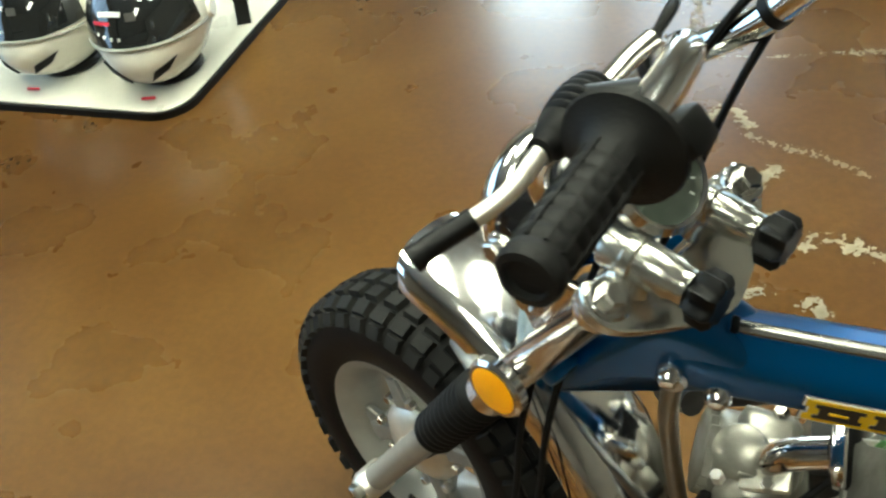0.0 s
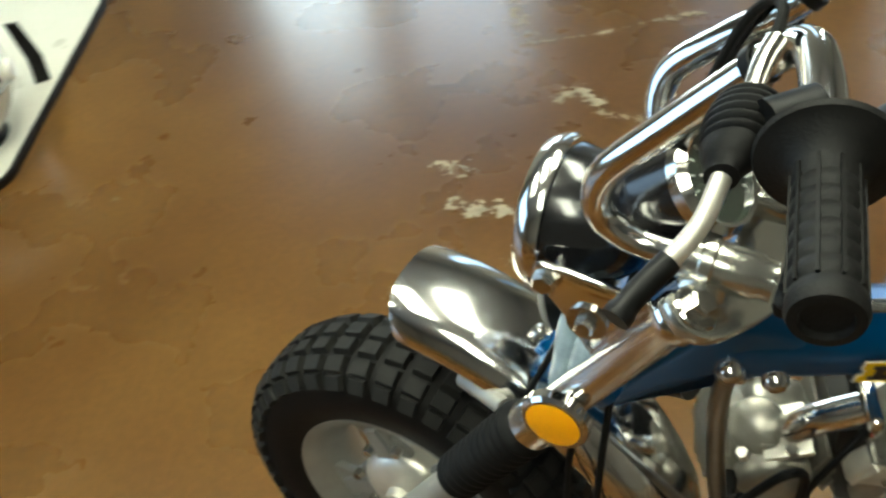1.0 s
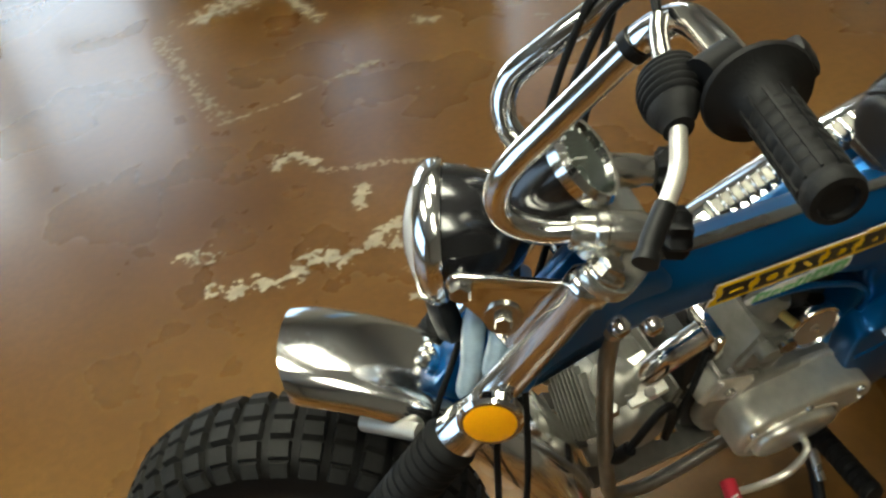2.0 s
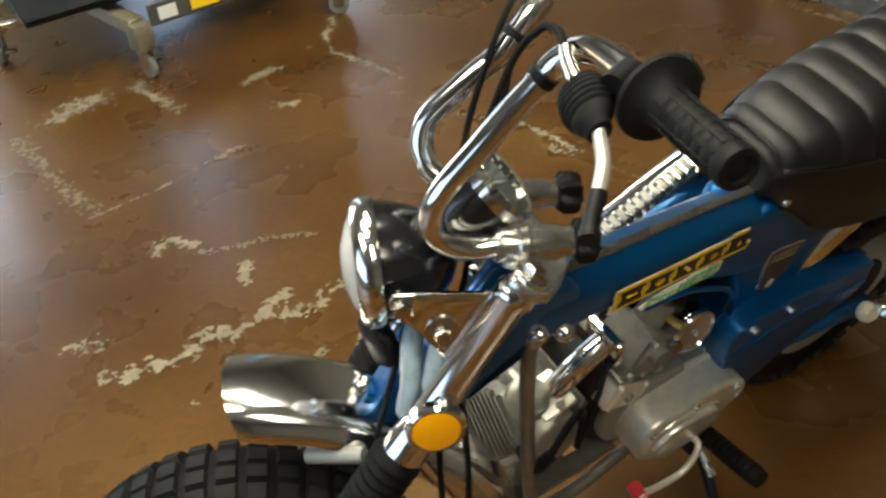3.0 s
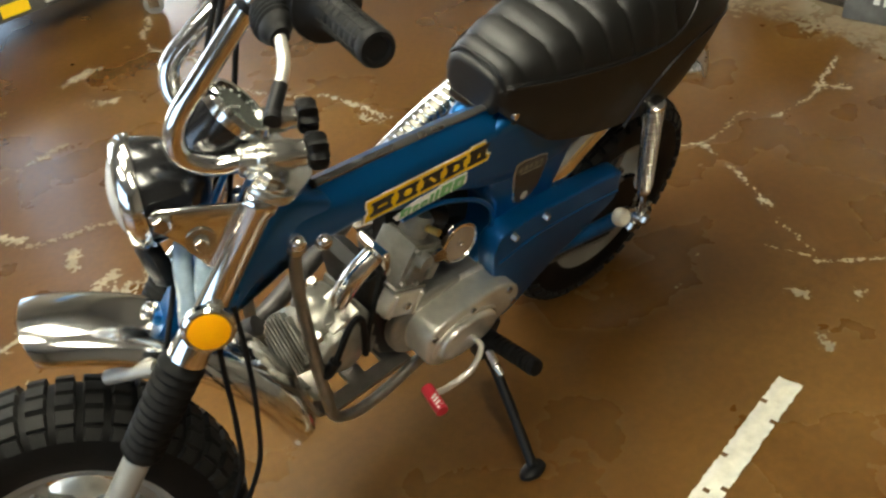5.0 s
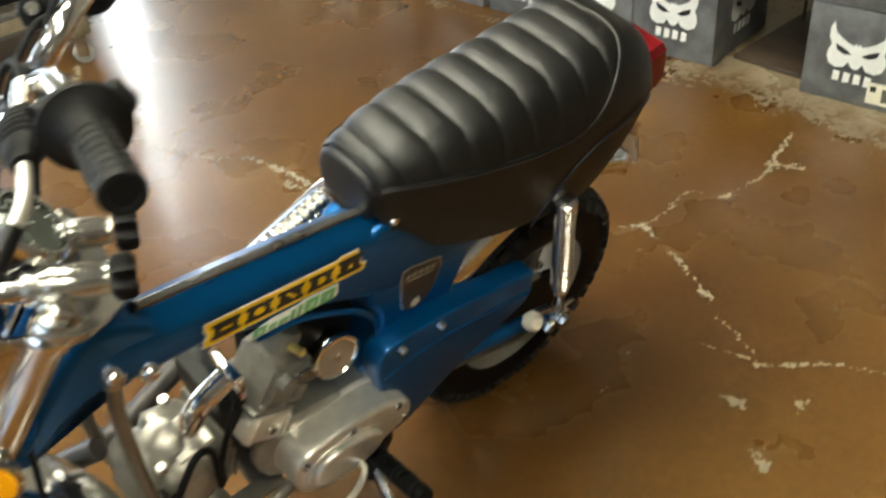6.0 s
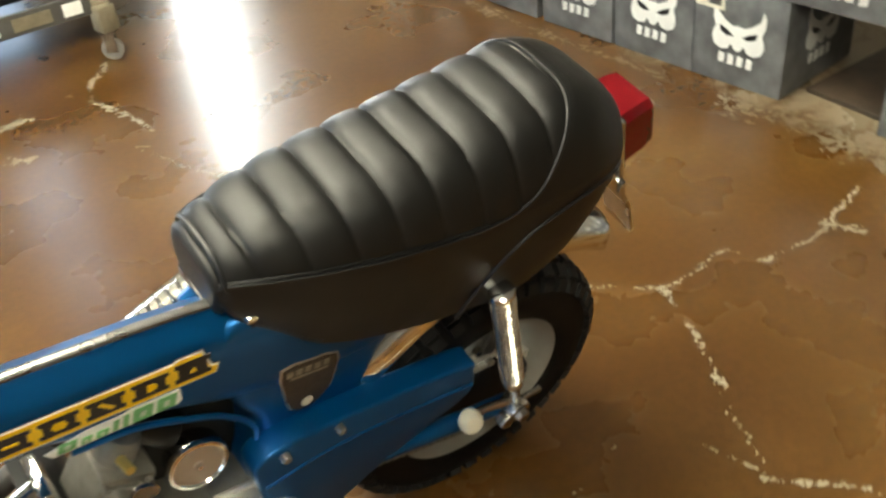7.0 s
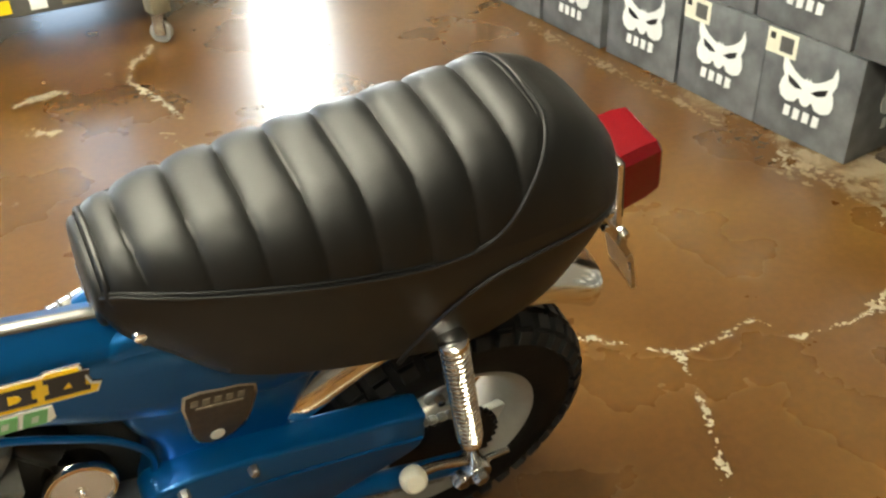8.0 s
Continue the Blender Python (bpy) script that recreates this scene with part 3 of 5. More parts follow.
def fender(name, m, r, a0, a1, half, drop, label):
    """A rounded chrome mudguard: an arc of radius r between two angles about the axle."""
    n, k = 44, 18
    rings = []
    for i in range(n + 1):
        s = i / n
        ends = min(1, min(i, n - i) / 5)
        hw = half * (0.93 + 0.07 * math.sqrt(ends * (2 - ends)))
        ring = []
        for side in (0, 1):
            for j in range(k + 1):
                u = -1 + 2 * j / k if side == 0 else 1 - 2 * j / k
                a = radians(a0 + 2.6 * (1 - 1.2 * abs(u) ** 2) * (1 - s) ** 3 + (a1 - a0) * s)
                y = hw * math.sin(u * math.pi / 2) * (1.035 if abs(u) == 1 else 1.0)
                rr = r - drop * abs(u) ** 2.6 - (0.0025 if side else 0)
                ring.append(Vector((rr * math.cos(a), y * (1 if side == 0 else 0.985), rr * math.sin(a))))
        rings.append(ring)
    return part(name, loft(rings), CHROME, bike, label, m=m, sharp=60)


FRONT = SX @ pose(-0.035, 0.003, -0.536)
REAR = pose(0.048, 0, 0.199)
wheel("front_wheel", FRONT @ pose(0, 0, 0, 0, 13, 0), "silver spoked front wheel with a knobbly black tyre")
wheel("rear_wheel", REAR, "silver rear wheel with a knobbly black tyre")
ff = fender("front_fender", FRONT, 0.320, 117, 49, 0.058, 0.032, "polished chrome front fender")
fender("rear_fender", REAR, 0.284, 136, 50, 0.060, 0.032, "polished chrome rear fender")

# fork
for side in (-1, 1):
    y = -0.09 if side < 0 else 0.068
    leg = part("fork_leg", tube([(-0.036, y, -0.325), (-0.036, y, -0.545)], 0.0155, 20, 0), SILVER, bike, "silver lower fork leg", m=SX)
    end = lathe([(0, -0.022), (0.014, -0.022), (0.019, -0.014), (0.019, 0.014), (0.014, 0.022), (0, 0.022)], 20, SX @ sideways(-0.036, y, -0.548))
    part("axle_lug", end, ALLOY, leg)
    part("axle_nut", hexnut(0.012, 0.012, SX @ pose(-0.036, y + 0.02 * side, -0.548, -90 * side, 0, 0)), CHROME_WORN, leg)
    prof = [(0.0165, 0.0)]
    for k in range(11):
        z = -0.004 - k * 0.0118
        r = 0.0255 - 0.0002 * k
        prof += [(0.0195, z), (r, z - 0.004), (r, z - 0.0075), (0.0195, z - 0.0115)]
    prof += [(0.019, -0.136), (0.0165, -0.138)]
    part("gaiter", lathe(prof, 24, SX @ pose(-0.036, y, -0.203)), RUBBER, bike, "ribbed black rubber fork gaiter", sharp=70)
    cover = lathe([(0.0, 0.004), (0.016, 0.004), (0.0188, 0.0), (0.0188, -0.010), (0.0160, -0.014), (0.0160, -0.158), (0.0172, -0.163), (0.0205, -0.176), (0.0222, -0.200), (0.019, -0.204), (0, -0.204)], 28, SX @ pose(-0.034, y, 0))
    cov = part("fork_cover", cover, CHROME, bike, "chrome upper fork tube")
    part("fork_bolt", hexnut(0.0125, 0.012, SX @ pose(-0.034, y, 0.003)), CHROME, cov)
    if side < 0:
        rb = part("reflector", lathe([(0, -0.004), (0.0275, -0.004), (0.0275, 0.004), (0.0245, 0.007), (0, 0.007)], 36, SX @ pose(-0.034, 0.111 * side, -0.147, -90 * side, 0, 0)), CHROME, bike, "round reflector with chrome bezel")
        part("amber_lens", lathe([(0, 0.0078), (0.020, 0.0078), (0.0255, 0.0055), (0.0258, 0.004), (0, 0.004)], 36, SX @ pose(-0.034, 0.111 * side, -0.147, -90 * side, 0, 0)), AMBER, rb, "bright amber reflector lens")
        part("reflector_stem", tube([(-0.034, 0.086 * side, -0.147), (-0.034, 0.108 * side, -0.147)], 0.009, 12), CHROME, rb, m=SX)
    # headlight ear with its two bolts
    ear = prism(smooth_poly([(-0.125, -0.056), (-0.116, -0.047), (-0.060, -0.020), (-0.040, -0.012), (-0.030, -0.040), (-0.034, -0.098), (-0.050, -0.094), (-0.085, -0.078), (-0.119, -0.067)], 3), -0.086 if side < 0 else 0.056, -0.080 if side < 0 else 0.062, 0.0015, 2)
    eb = part("headlight_bracket", ear, CHROME, bike, "triangular chrome headlight bracket", m=SX)
    out = -0.086 if side < 0 else 0.062
    part("bracket_bolt", hexnut(0.0095, 0.009, SX @ pose(-0.113, out, -0.059, -90 * side, 0, 0)), CHROME_WORN, eb)
    part("bracket_bolt", put(hexnut(0.008, 0.010, SX @ pose(-0.070, out, -0.067, -90 * side, 0, 0)), lathe([(0, 0.003), (0.0155, 0.003), (0.0155, 0), (0, 0)], 20, SX @ pose(-0.070, out, -0.067, -90 * side, 0, 0))), CHROME_WORN, eb)

# steering head and bridges
def bridge(z, t):
    poly = smooth_poly([(-0.054, -0.102), (-0.040, -0.080), (-0.027, -0.050), (-0.025, 0.020), (-0.034, 0.046), (-0.052, 0.068), (-0.034, 0.088), (-0.016, 0.076), (0.006, 0.044), (0.022, 0.010), (0.028, -0.022), (0.010, -0.068), (-0.014, -0.107), (-0.036, -0.115)], 4)
    poly = [(x, -y) for x, y in poly]
    return prism(poly, 0, t, 0.003, 2, m=pose(0, 0, z, 90, 0, 0))


tb = part("top_bridge", bridge(0.005, 0.012), SATIN, bike, "chrome top fork bridge", m=SX)
for y in (-0.096, 0.070):
    part("fork_washer", lathe([(0, 0.004), (0.0150, 0.004), (0.0165, 0.0025), (0.0165, 0.0), (0, 0.0)], 24, SX @ pose(-0.034, y, 0.0165)), CHROME, tb)
    part("fork_bolt", hexnut(0.0105, 0.009, SX @ pose(-0.034, y, 0.020)), CHROME_WORN, tb, "large hexagonal fork bolt")
part("lower_bridge", block(0.040, 0.150, 0.022, pose(-0.026, -0.010, -0.125), 0.006, 2), BLUE, bike, "blue lower fork bridge", m=SX)
part("steering_head", lathe([(0, 0.012), (0.018, 0.012), (0.024, 0.004), (0.026, -0.01), (0.026, -0.12), (0.028, -0.15), (0.018, -0.165), (0, -0.165)], 28, SX), BLUE, bike, "blue steering head tube")
for side in (-1, 1):
    y = -0.066 if side < 0 else 0.010
    a = Vector((-0.0635, -0.066, 0.018)) if side < 0 else Vector((-0.056, 0.010, 0.026))
    hc = Vector((0.885, 0.03, 0.465)).normalized()
    b = a + hc * (0.066 if side < 0 else 0.060)
    prof = [(0, 0), (0.0160, 0), (0.0172, 0.003), (0.0172, 0.020), (0.0190, 0.022), (0.0190, 0.030), (0.0172, 0.032), (0.0168, 0.062), (0.0145, 0.066), (0.0145, 0.076), (0, 0.076)]
    prof = [(r * (0.96 if side < 0 else 0.84), z * (0.066 if side < 0 else 0.060) / 0.076) for r, z in prof]
    cl = part("handlebar_clamp", lathe(prof, 24, SX @ along(a, b)), SATIN, bike, "satin silver handlebar clamp")
    base = tube([a + hc * 0.026, (-0.034, y + 0.004 * side, 0.012)], 0.013, 18, radii=lambda u: 0.0125 + 0.006 * u * u)
    part("clamp_foot", base, SATIN, cl, m=SX)
    kb = bmesh.new()
    rings = []
    for z, s in ((0.0, 0.75), (0.004, 1.0), (0.017, 1.0), (0.021, 0.8)):
        ring = []
        for k in range(48):
            t = 2 * math.pi * k / 48
            r = (0.0178 + 0.0028 * max(-0.6, math.cos(8 * t))) * s
            ring.append(Vector((r * math.cos(t), r * math.sin(t), z)))
        rings.append(ring)
    loft(rings, bm=kb)
    part("clamp_knob", kb, BLACK_MATT, cl, "black fluted clamp knob", m=SX @ along(b + hc * 0.002, b + hc * 0.02))

# handlebars


def bar_points(side):
    if side < 0:
        return [(-0.052, -0.066, 0.026), (-0.085, -0.067, 0.006), (-0.118, -0.071, 0.008), (-0.134, -0.075, 0.040), (-0.128, -0.077, 0.095), (-0.119, -0.078, 0.152), (-0.114, -0.083, 0.186),
                (-0.109, -0.100, 0.206), (-0.101, -0.130, 0.214), (-0.090, -0.175, 0.218), (-0.070, -0.262, 0.222)]
    return [(-0.052, 0.012, 0.036), (-0.086, 0.016, 0.018), (-0.119, 0.030, 0.022), (-0.135, 0.041, 0.052), (-0.124, 0.040, 0.098), (-0.108, 0.039, 0.146), (-0.102, 0.043, 0.190),
            (-0.098, 0.060, 0.213), (-0.091, 0.092, 0.220), (-0.080, 0.140, 0.222), (-0.056, 0.226, 0.225)]


for side in (-1, 1):
    hb = part("handlebar", tube(bar_points(side), 0.0108, 18, 8), CHROME, bike, "bent chrome handlebar tube", m=SX)
    sh_ = 0.0 if side < 0 else -0.036
    g0, g1 = Vector((-0.0870, 0.186 * side + sh_, 0.2185)), Vector((-0.067, 0.279 * side + sh_, 0.2235))
    mg = SX @ along(g0, g1)
    prof = [(0.0112, -0.004), (0.029, -0.003), (0.0315, 0.0), (0.0305, 0.003), (0.020, 0.006), (0.0165, 0.012)]
    for k in range(7):
        z = 0.014 + k * 0.0098
        prof += [(0.0146, z), (0.0146, z + 0.0066), (0.0137, z + 0.0074), (0.0137, z + 0.0090)]
    prof += [(0.0152, 0.084), (0.0156, 0.090), (0.0142, 0.0935), (0.0105, 0.094), (0.0095, 0.091), (0, 0.091)]
    gr = part("grip", lathe(prof, 28, mg), GRIP, hb, "ribbed black rubber grip with a round flange", sharp=50)
    ribs = bmesh.new()
    for k in range(10):
        block(0.0016, 0.0016, 0.068, mg @ pose(0, 0, 0, 0, 0, 36 * k) @ pose(0.0146, 0, 0.048), bm=ribs)
    part("grip_rib", ribs, GRIP, gr)
    # lever, perch and boot
    def w(x, y, z):
        return (x, y * side + sh_, z)
    perch = tube([w(-0.098, 0.160, 0.219), w(-0.112, 0.176, 0.206)], 0.0125, 16)
    pr_ = part("lever_perch", perch, BLACK_MATT, hb, "black lever perch clamped on the bar", m=SX)
    b0, b1 = Vector(w(-0.119, 0.146, 0.190)), Vector(w(-0.113, 0.196, 0.183))
    prof = [(0, 0), (0.011, 0), (0.014, 0.003)]
    for k in range(6):
        z = 0.005 + k * 0.0058
        r = 0.0165 + 0.0042 * math.sin(math.pi * (k + 1.5) / 7.5)
        prof += [(r - 0.0032, z), (r, z + 0.0015), (r, z + 0.0038), (r - 0.0032, z + 0.0053)]
    prof += [(0.017, 0.042), (0.012, 0.054), (0.0085, 0.060), (0.0095, 0.063), (0, 0.064)]
    part("lever_boot", lathe(prof, 26, SX @ along(b0, b1) @ Matrix.Diagonal((0.80, 1.02, 0.80, 1))), RUBBER, pr_, "ribbed black rubber lever boot", sharp=70)
    part("cable_end", tube([w(-0.119, 0.148, 0.190), w(-0.124, 0.122, 0.196), w(-0.125, 0.106, 0.201)], 0.0058, 14, 4), CHROME_WORN, pr_, "metal cable adjuster", m=SX)
    lv = [w(-0.113, 0.194, 0.183), w(-0.108, 0.214, 0.171), w(-0.109, 0.232, 0.158), w(-0.112, 0.250, 0.146), w(-0.113, 0.263, 0.139)]
    part("lever", tube(lv[:4], 0.0050, 14, 6), ALLOY, pr_, "silver brake lever", m=SX)
    part("lever_tip", tube(lv[2:], 0.0072, 14, 6, radii=lambda u: 0.0062 if u < 0.8 else 0.0072), BLACK_MATT, pr_, "black rubber lever tip", m=SX)
# switch on the left bar and a small clip
part("switch", block(0.022, 0.020, 0.016, SX @ pose(-0.073, -0.172, 0.240, 10, 20, 10), 0.005), BLACK_MATT, bike, "small black handlebar switch")
part("cable_clip", lathe([(0.0106, -0.004), (0.0124, -0.004), (0.0124, 0.004), (0.0106, 0.004)], 18, SX @ along((-0.117, -0.080, 0.170), (-0.113, -0.088, 0.205)), closed=True), BLACK_MATT, bike)
part("cable_clip", lathe([(0.0106, -0.004), (0.0124, -0.004), (0.0124, 0.004), (0.0106, 0.004)], 18, SX @ along((-0.106, 0.040, 0.160), (-0.103, 0.042, 0.185)), closed=True), BLACK_MATT, bike)

# headlight
HF = Vector((-0.839, 0, -0.545))
HC = Vector((-0.134, -0.014, -0.072))
mh = SX @ along(HC - HF * 0.085, HC)
hl = part("headlight", lathe([(0, 0.004), (0.014, 0.005), (0.027, 0.011), (0.037, 0.021), (0.046, 0.036), (0.052, 0.052), (0.0555, 0.068), (0.0565, 0.080), (0.052, 0.082), (0, 0.082)], 44, mh), BLACK, bike, "round gloss black headlight shell")
part("headlight_rim", lathe([(0.0555, 0.073), (0.0595, 0.074), (0.0615, 0.079), (0.0605, 0.086), (0.0560, 0.094), (0.0520, 0.096), (0.0515, 0.090)], 52, mh), CHROME, hl, "chrome headlight rim")
part("headlight_lens", lathe([(0, 0.109), (0.020, 0.107), (0.040, 0.100), (0.0525, 0.091), (0.050, 0.088), (0, 0.088)], 44, mh), LENS, hl, "clear headlight lens")
part("headlight_stay", tube([(-0.105, -0.082, -0.062), (-0.098, -0.052, -0.066)], 0.007, 12), CHROME, hl, m=SX)
part("headlight_stay", tube([(-0.105, 0.060, -0.062), (-0.098, 0.036, -0.066)], 0.007, 12), CHROME, hl, m=SX)

# speedometer: black cup with chrome bezel, tipped back
mspeed = SX @ along((-0.086, -0.022, 0.014), (-0.072, -0.028, 0.060)) @ Matrix.Scale(1.12, 4)
sp = part("speedometer", lathe([(0, -0.030), (0.020, -0.030), (0.029, -0.018), (0.0315, 0.0), (0.0315, 0.036), (0, 0.036)], 36, mspeed), BLACK, bike, "black speedometer cup")
part("speedometer_bezel", lathe([(0.0310, 0.030), (0.0345, 0.032), (0.0350, 0.040), (0.0310, 0.045), (0.0285, 0.044), (0.0285, 0.038)], 40, mspeed), CHROME, sp, "chrome speedometer bezel")
part("dial", lathe([(0, 0.041), (0.029, 0.041), (0.029, 0.037), (0, 0.037)], 36, mspeed), DIAL, sp, "dark speedometer dial")
dl = bmesh.new()
for k in range(11):
    block(0.0009, 0.0035, 0.0006, mspeed @ pose(0, 0, 0.0415, 0, 0, -120 + 24 * k) @ pose(0, 0.023, 0), bm=dl)
block(0.0011, 0.017, 0.0008, mspeed @ pose(0, 0, 0.0417, 0, 0, 70) @ pose(0, 0.008, 0), bm=dl)
part("dial_mark", dl, WHITE_INK, sp, "pale dial marks and pointer")

# horn, fender stay, cables
part("fender_bolt", lathe([(0, 0.008), (0.006, 0.0075), (0.010, 0.003), (0.011, -0.004), (0, -0.004)], 20, SX @ pose(-0.062, 0.003, -0.214, 0, -6, 0)), CHROME_WORN, bike, "round chrome bolt on the front fender")
part("fender_bracket", block(0.060, 0.030, 0.008, SX @ pose(-0.030, 0.003, -0.213), 0.002, 2), BLUE, bike, "short blue fender bracket")
part("horn", lathe([(0, 0), (0.026, 0), (0.030, 0.006), (0.030, 0.016), (0.022, 0.024), (0, 0.026)], 30, SX @ along((-0.075, -0.01, -0.135), (-0.090, -0.016, -0.150))), BLACK_MATT, bike, "round black horn")
part("fender_stay", prism([(-0.052, -0.235), (-0.016, -0.235), (-0.014, -0.13), (-0.050, -0.13)], -0.024, 0.024, 0.006, 2), BLUE, bike, "blue fender stay under the fork bridge", m=SX)
stay = bmesh.new()
tube([(-0.088, -0.036, -0.286), (-0.052, -0.066, -0.240)], 0.0085, 12, bm=stay)
part("fender_stay", stay, SILVER, bike, "silver fender stay tube", m=SX)
SLEEVE = material("pale_plastic_sleeve", (0.36, 0.45, 0.50), 0.25, coat=0.5, spread=0.25, grain=90, bump=0.4, bump_scale=90)
part("wire_loom", tube([(-0.060, -0.060, -0.070), (-0.052, -0.072, -0.105), (-0.036, -0.066, -0.140), (-0.030, -0.050, -0.110), (-0.040, -0.040, -0.075)], 0.0085, 12, 8), SLEEVE, bike, "pale plastic wire sleeve", m=SX)
part("wire_loom", tube([(-0.075, -0.030, -0.080), (-0.068, -0.050, -0.115), (-0.050, -0.055, -0.150), (-0.030, -0.045, -0.190), (-0.015, -0.030, -0.150)], 0.0105, 12, 8), SLEEVE, bike, "pale plastic wire sleeve", m=SX)
for pts in ([(-0.125, -0.106, 0.201), (-0.131, -0.086, 0.206), (-0.136, -0.070, 0.196), (-0.134, -0.055, 0.160), (-0.112, -0.040, 0.080), (-0.080, -0.040, -0.040), (-0.004, -0.085, -0.185), (0.045, -0.095, -0.265), (0.082, -0.100, -0.340), (0.080, -0.098, -0.420), (0.010, -0.075, -0.530)],
            [(-0.100, 0.080, 0.205), (-0.120, 0.055, 0.190), (-0.122, 0.030, 0.140), (-0.105, 0.010, 0.060), (-0.060, -0.020, -0.060), (0.010, -0.082, -0.160), (0.062, -0.094, -0.245), (0.098, -0.098, -0.330), (0.094, -0.096, -0.430), (0.005, -0.070, -0.545)],
            [(-0.105, 0.090, 0.240), (-0.112, 0.058, 0.225), (-0.106, 0.052, 0.170), (-0.085, 0.030, 0.100), (-0.050, 0.020, 0.000), (-0.010, 0.015, -0.120)],
            [(-0.092, -0.024, -0.010), (-0.080, -0.020, -0.080), (-0.050, -0.040, -0.200), (-0.020, -0.080, -0.350), (-0.030, -0.065, -0.520)]):
    part("cable", tube(pts, 0.0032, 8, 8), RUBBER, bike, "thin black control cable", m=SX)

# pressed steel frame
RIDGE = -0.027
SPINE = [  # x, ridge height, underside height, half width of the flanks
    (-0.612, 0.632, 0.560, 0.020), (-0.590, 0.630, 0.555, 0.024), (-0.550, 0.622, 0.551, 0.0255), (-0.500, 0.6155, 0.547, 0.0265), (-0.440, 0.608, 0.524, 0.027),
    (-0.360, 0.598, 0.500, 0.027), (-0.300, 0.5885, 0.470, 0.027), (-0.240, 0.578, 0.450, 0.028), (-0.120, 0.566, 0.440, 0.029), (0.060, 0.552, 0.500, 0.029)]
FLANK = ((0.10, 0.0), (0.24, -0.004), (0.62, -0.0135), (0.88, -0.0225), (0.98, -0.030), (1.02, -0.040))
rings = []
for i in range(90):
    x = -0.612 + 0.672 * i / 89
    top, bot, hw = lerp_table(SPINE, x)
    half = [(u * hw, top + dz) for u, dz in FLANK]
    low = half[-1][1]
    half += [(1.02 * hw, low + (bot + 0.010 - low) * k / 4) for k in range(1, 5)] + [(0.90 * hw, bot + 0.003), (0.66 * hw, bot)]
    ring = [Vector((x, RIDGE - y, z)) for y, z in half] + [Vector((x, RIDGE + y * 1.35, z)) for y, z in half[::-1]]
    rings.append(ring)
frame_ob = part("frame", loft(rings), BLUE, bike, "candy blue pressed steel frame spine", sharp=55)
neck = smooth_poly([(-0.568, 0.628), (-0.540, 0.600), (-0.535, 0.560), (-0.565, 0.553), (-0.612, 0.553), (-0.648, 0.540), (-0.684, 0.508), (-0.704, 0.514), (-0.694, 0.545), (-0.660, 0.592), (-0.622, 0.636), (-0.595, 0.640)], 4)
part("frame_neck", prism(neck, RIDGE - 0.0225, RIDGE + 0.032, 0.013, 4), BLUE, frame_ob, "candy blue neck of the frame")
lower = smooth_poly([(-0.300, 0.56), (-0.288, 0.455), (-0.268, 0.410), (-0.272, 0.360), (-0.285, 0.310), (-0.275, 0.255), (-0.235, 0.190), (-0.205, 0.200), (-0.165, 0.270), (-0.140, 0.360), (-0.105, 0.450), (-0.05, 0.50), (-0.06, 0.56), (-0.18, 0.58)], 4)
part("frame_lower", prism(lower, -0.054, 0.024, 0.012, 4), BLUE, frame_ob, "candy blue lower frame body")
lip = tube([(-0.440, -0.049, 0.504), (-0.385, -0.0535, 0.500), (-0.335, -0.0555, 0.476), (-0.298, -0.0555, 0.448), (-0.272, -0.0555, 0.405), (-0.280, -0.0555, 0.350)], 0.0035, 8, 8)
part("frame_lip", lip, BLUE, frame_ob, "rolled blue edge round the engine opening")
# black plate in place of the shade inside the frame
part("opening_shade", prism(smooth_poly([(-0.44, 0.50), (-0.37, 0.49), (-0.31, 0.46), (-0.28, 0.41), (-0.285, 0.36), (-0.33, 0.40), (-0.38, 0.46)], 3), 0.01, 0.03, 0.003, 2), BLACK_MATT, frame_ob, "black plate for the shade inside the frame opening")
strip = []
for i in range(30):
    x = -0.556 + 0.280 * i / 29
    top, bot, hw = lerp_table(SPINE, x)
    strip.append([Vector((x, RIDGE + y, top + z)) for y, z in ((-0.0054, -0.0005), (-0.0050, 0.0020), (-0.0030, 0.0030), (0.0030, 0.0030), (0.0050, 0.0020), (0.0054, -0.0005))])
part("trim_strip", loft(strip), STRIP, frame_ob, "brushed metal trim strip along the frame")
part("trim_cap", block(0.006, 0.012, 0.007, pose(-0.558, RIDGE, 0.6245, 0, 8, 0), 0.001, 1), BLACK_MATT, frame_ob)

# maker's plate on the frame as plain blocks of colour
def decal_frame(p, q, y):
    """x along the decal from p to q, z up it, on the plane y."""
    p, q = Vector((p[0], y, p[1])), Vector((q[0], y, q[1]))
    ex = (q - p).normalized()
    ez = Vector((0, -1, 0)).cross(ex)
    ez = -ez if ez.z < 0 else ez
    m = Matrix((( ex.x, 0, ez.x, p.x), (0, 1, 0, y), (ex.z, 0, ez.z, p.z), (0, 0, 0, 1)))
    return m, (q - p).length


md, ln = decal_frame((-0.506, 0.551), (-0.303, 0.529), -0.0550)


def outline(grow):
    g = grow
    return [(-g, -g), (ln + g, -g), (ln + 0.003 + g, 0.007 + g), (ln - 0.004 + g, 0.009 + g), (ln - 0.013 + g, 0.0335 + g), (ln - 0.034 - g, 0.0335 + g), (ln - 0.037 - g, 0.0305 + g), (-g, 0.0305 + g), (-g, 0.022 - g), (0.003 - g, 0.020), (0.003 - g, 0.010), (-g, 0.008 + g)]


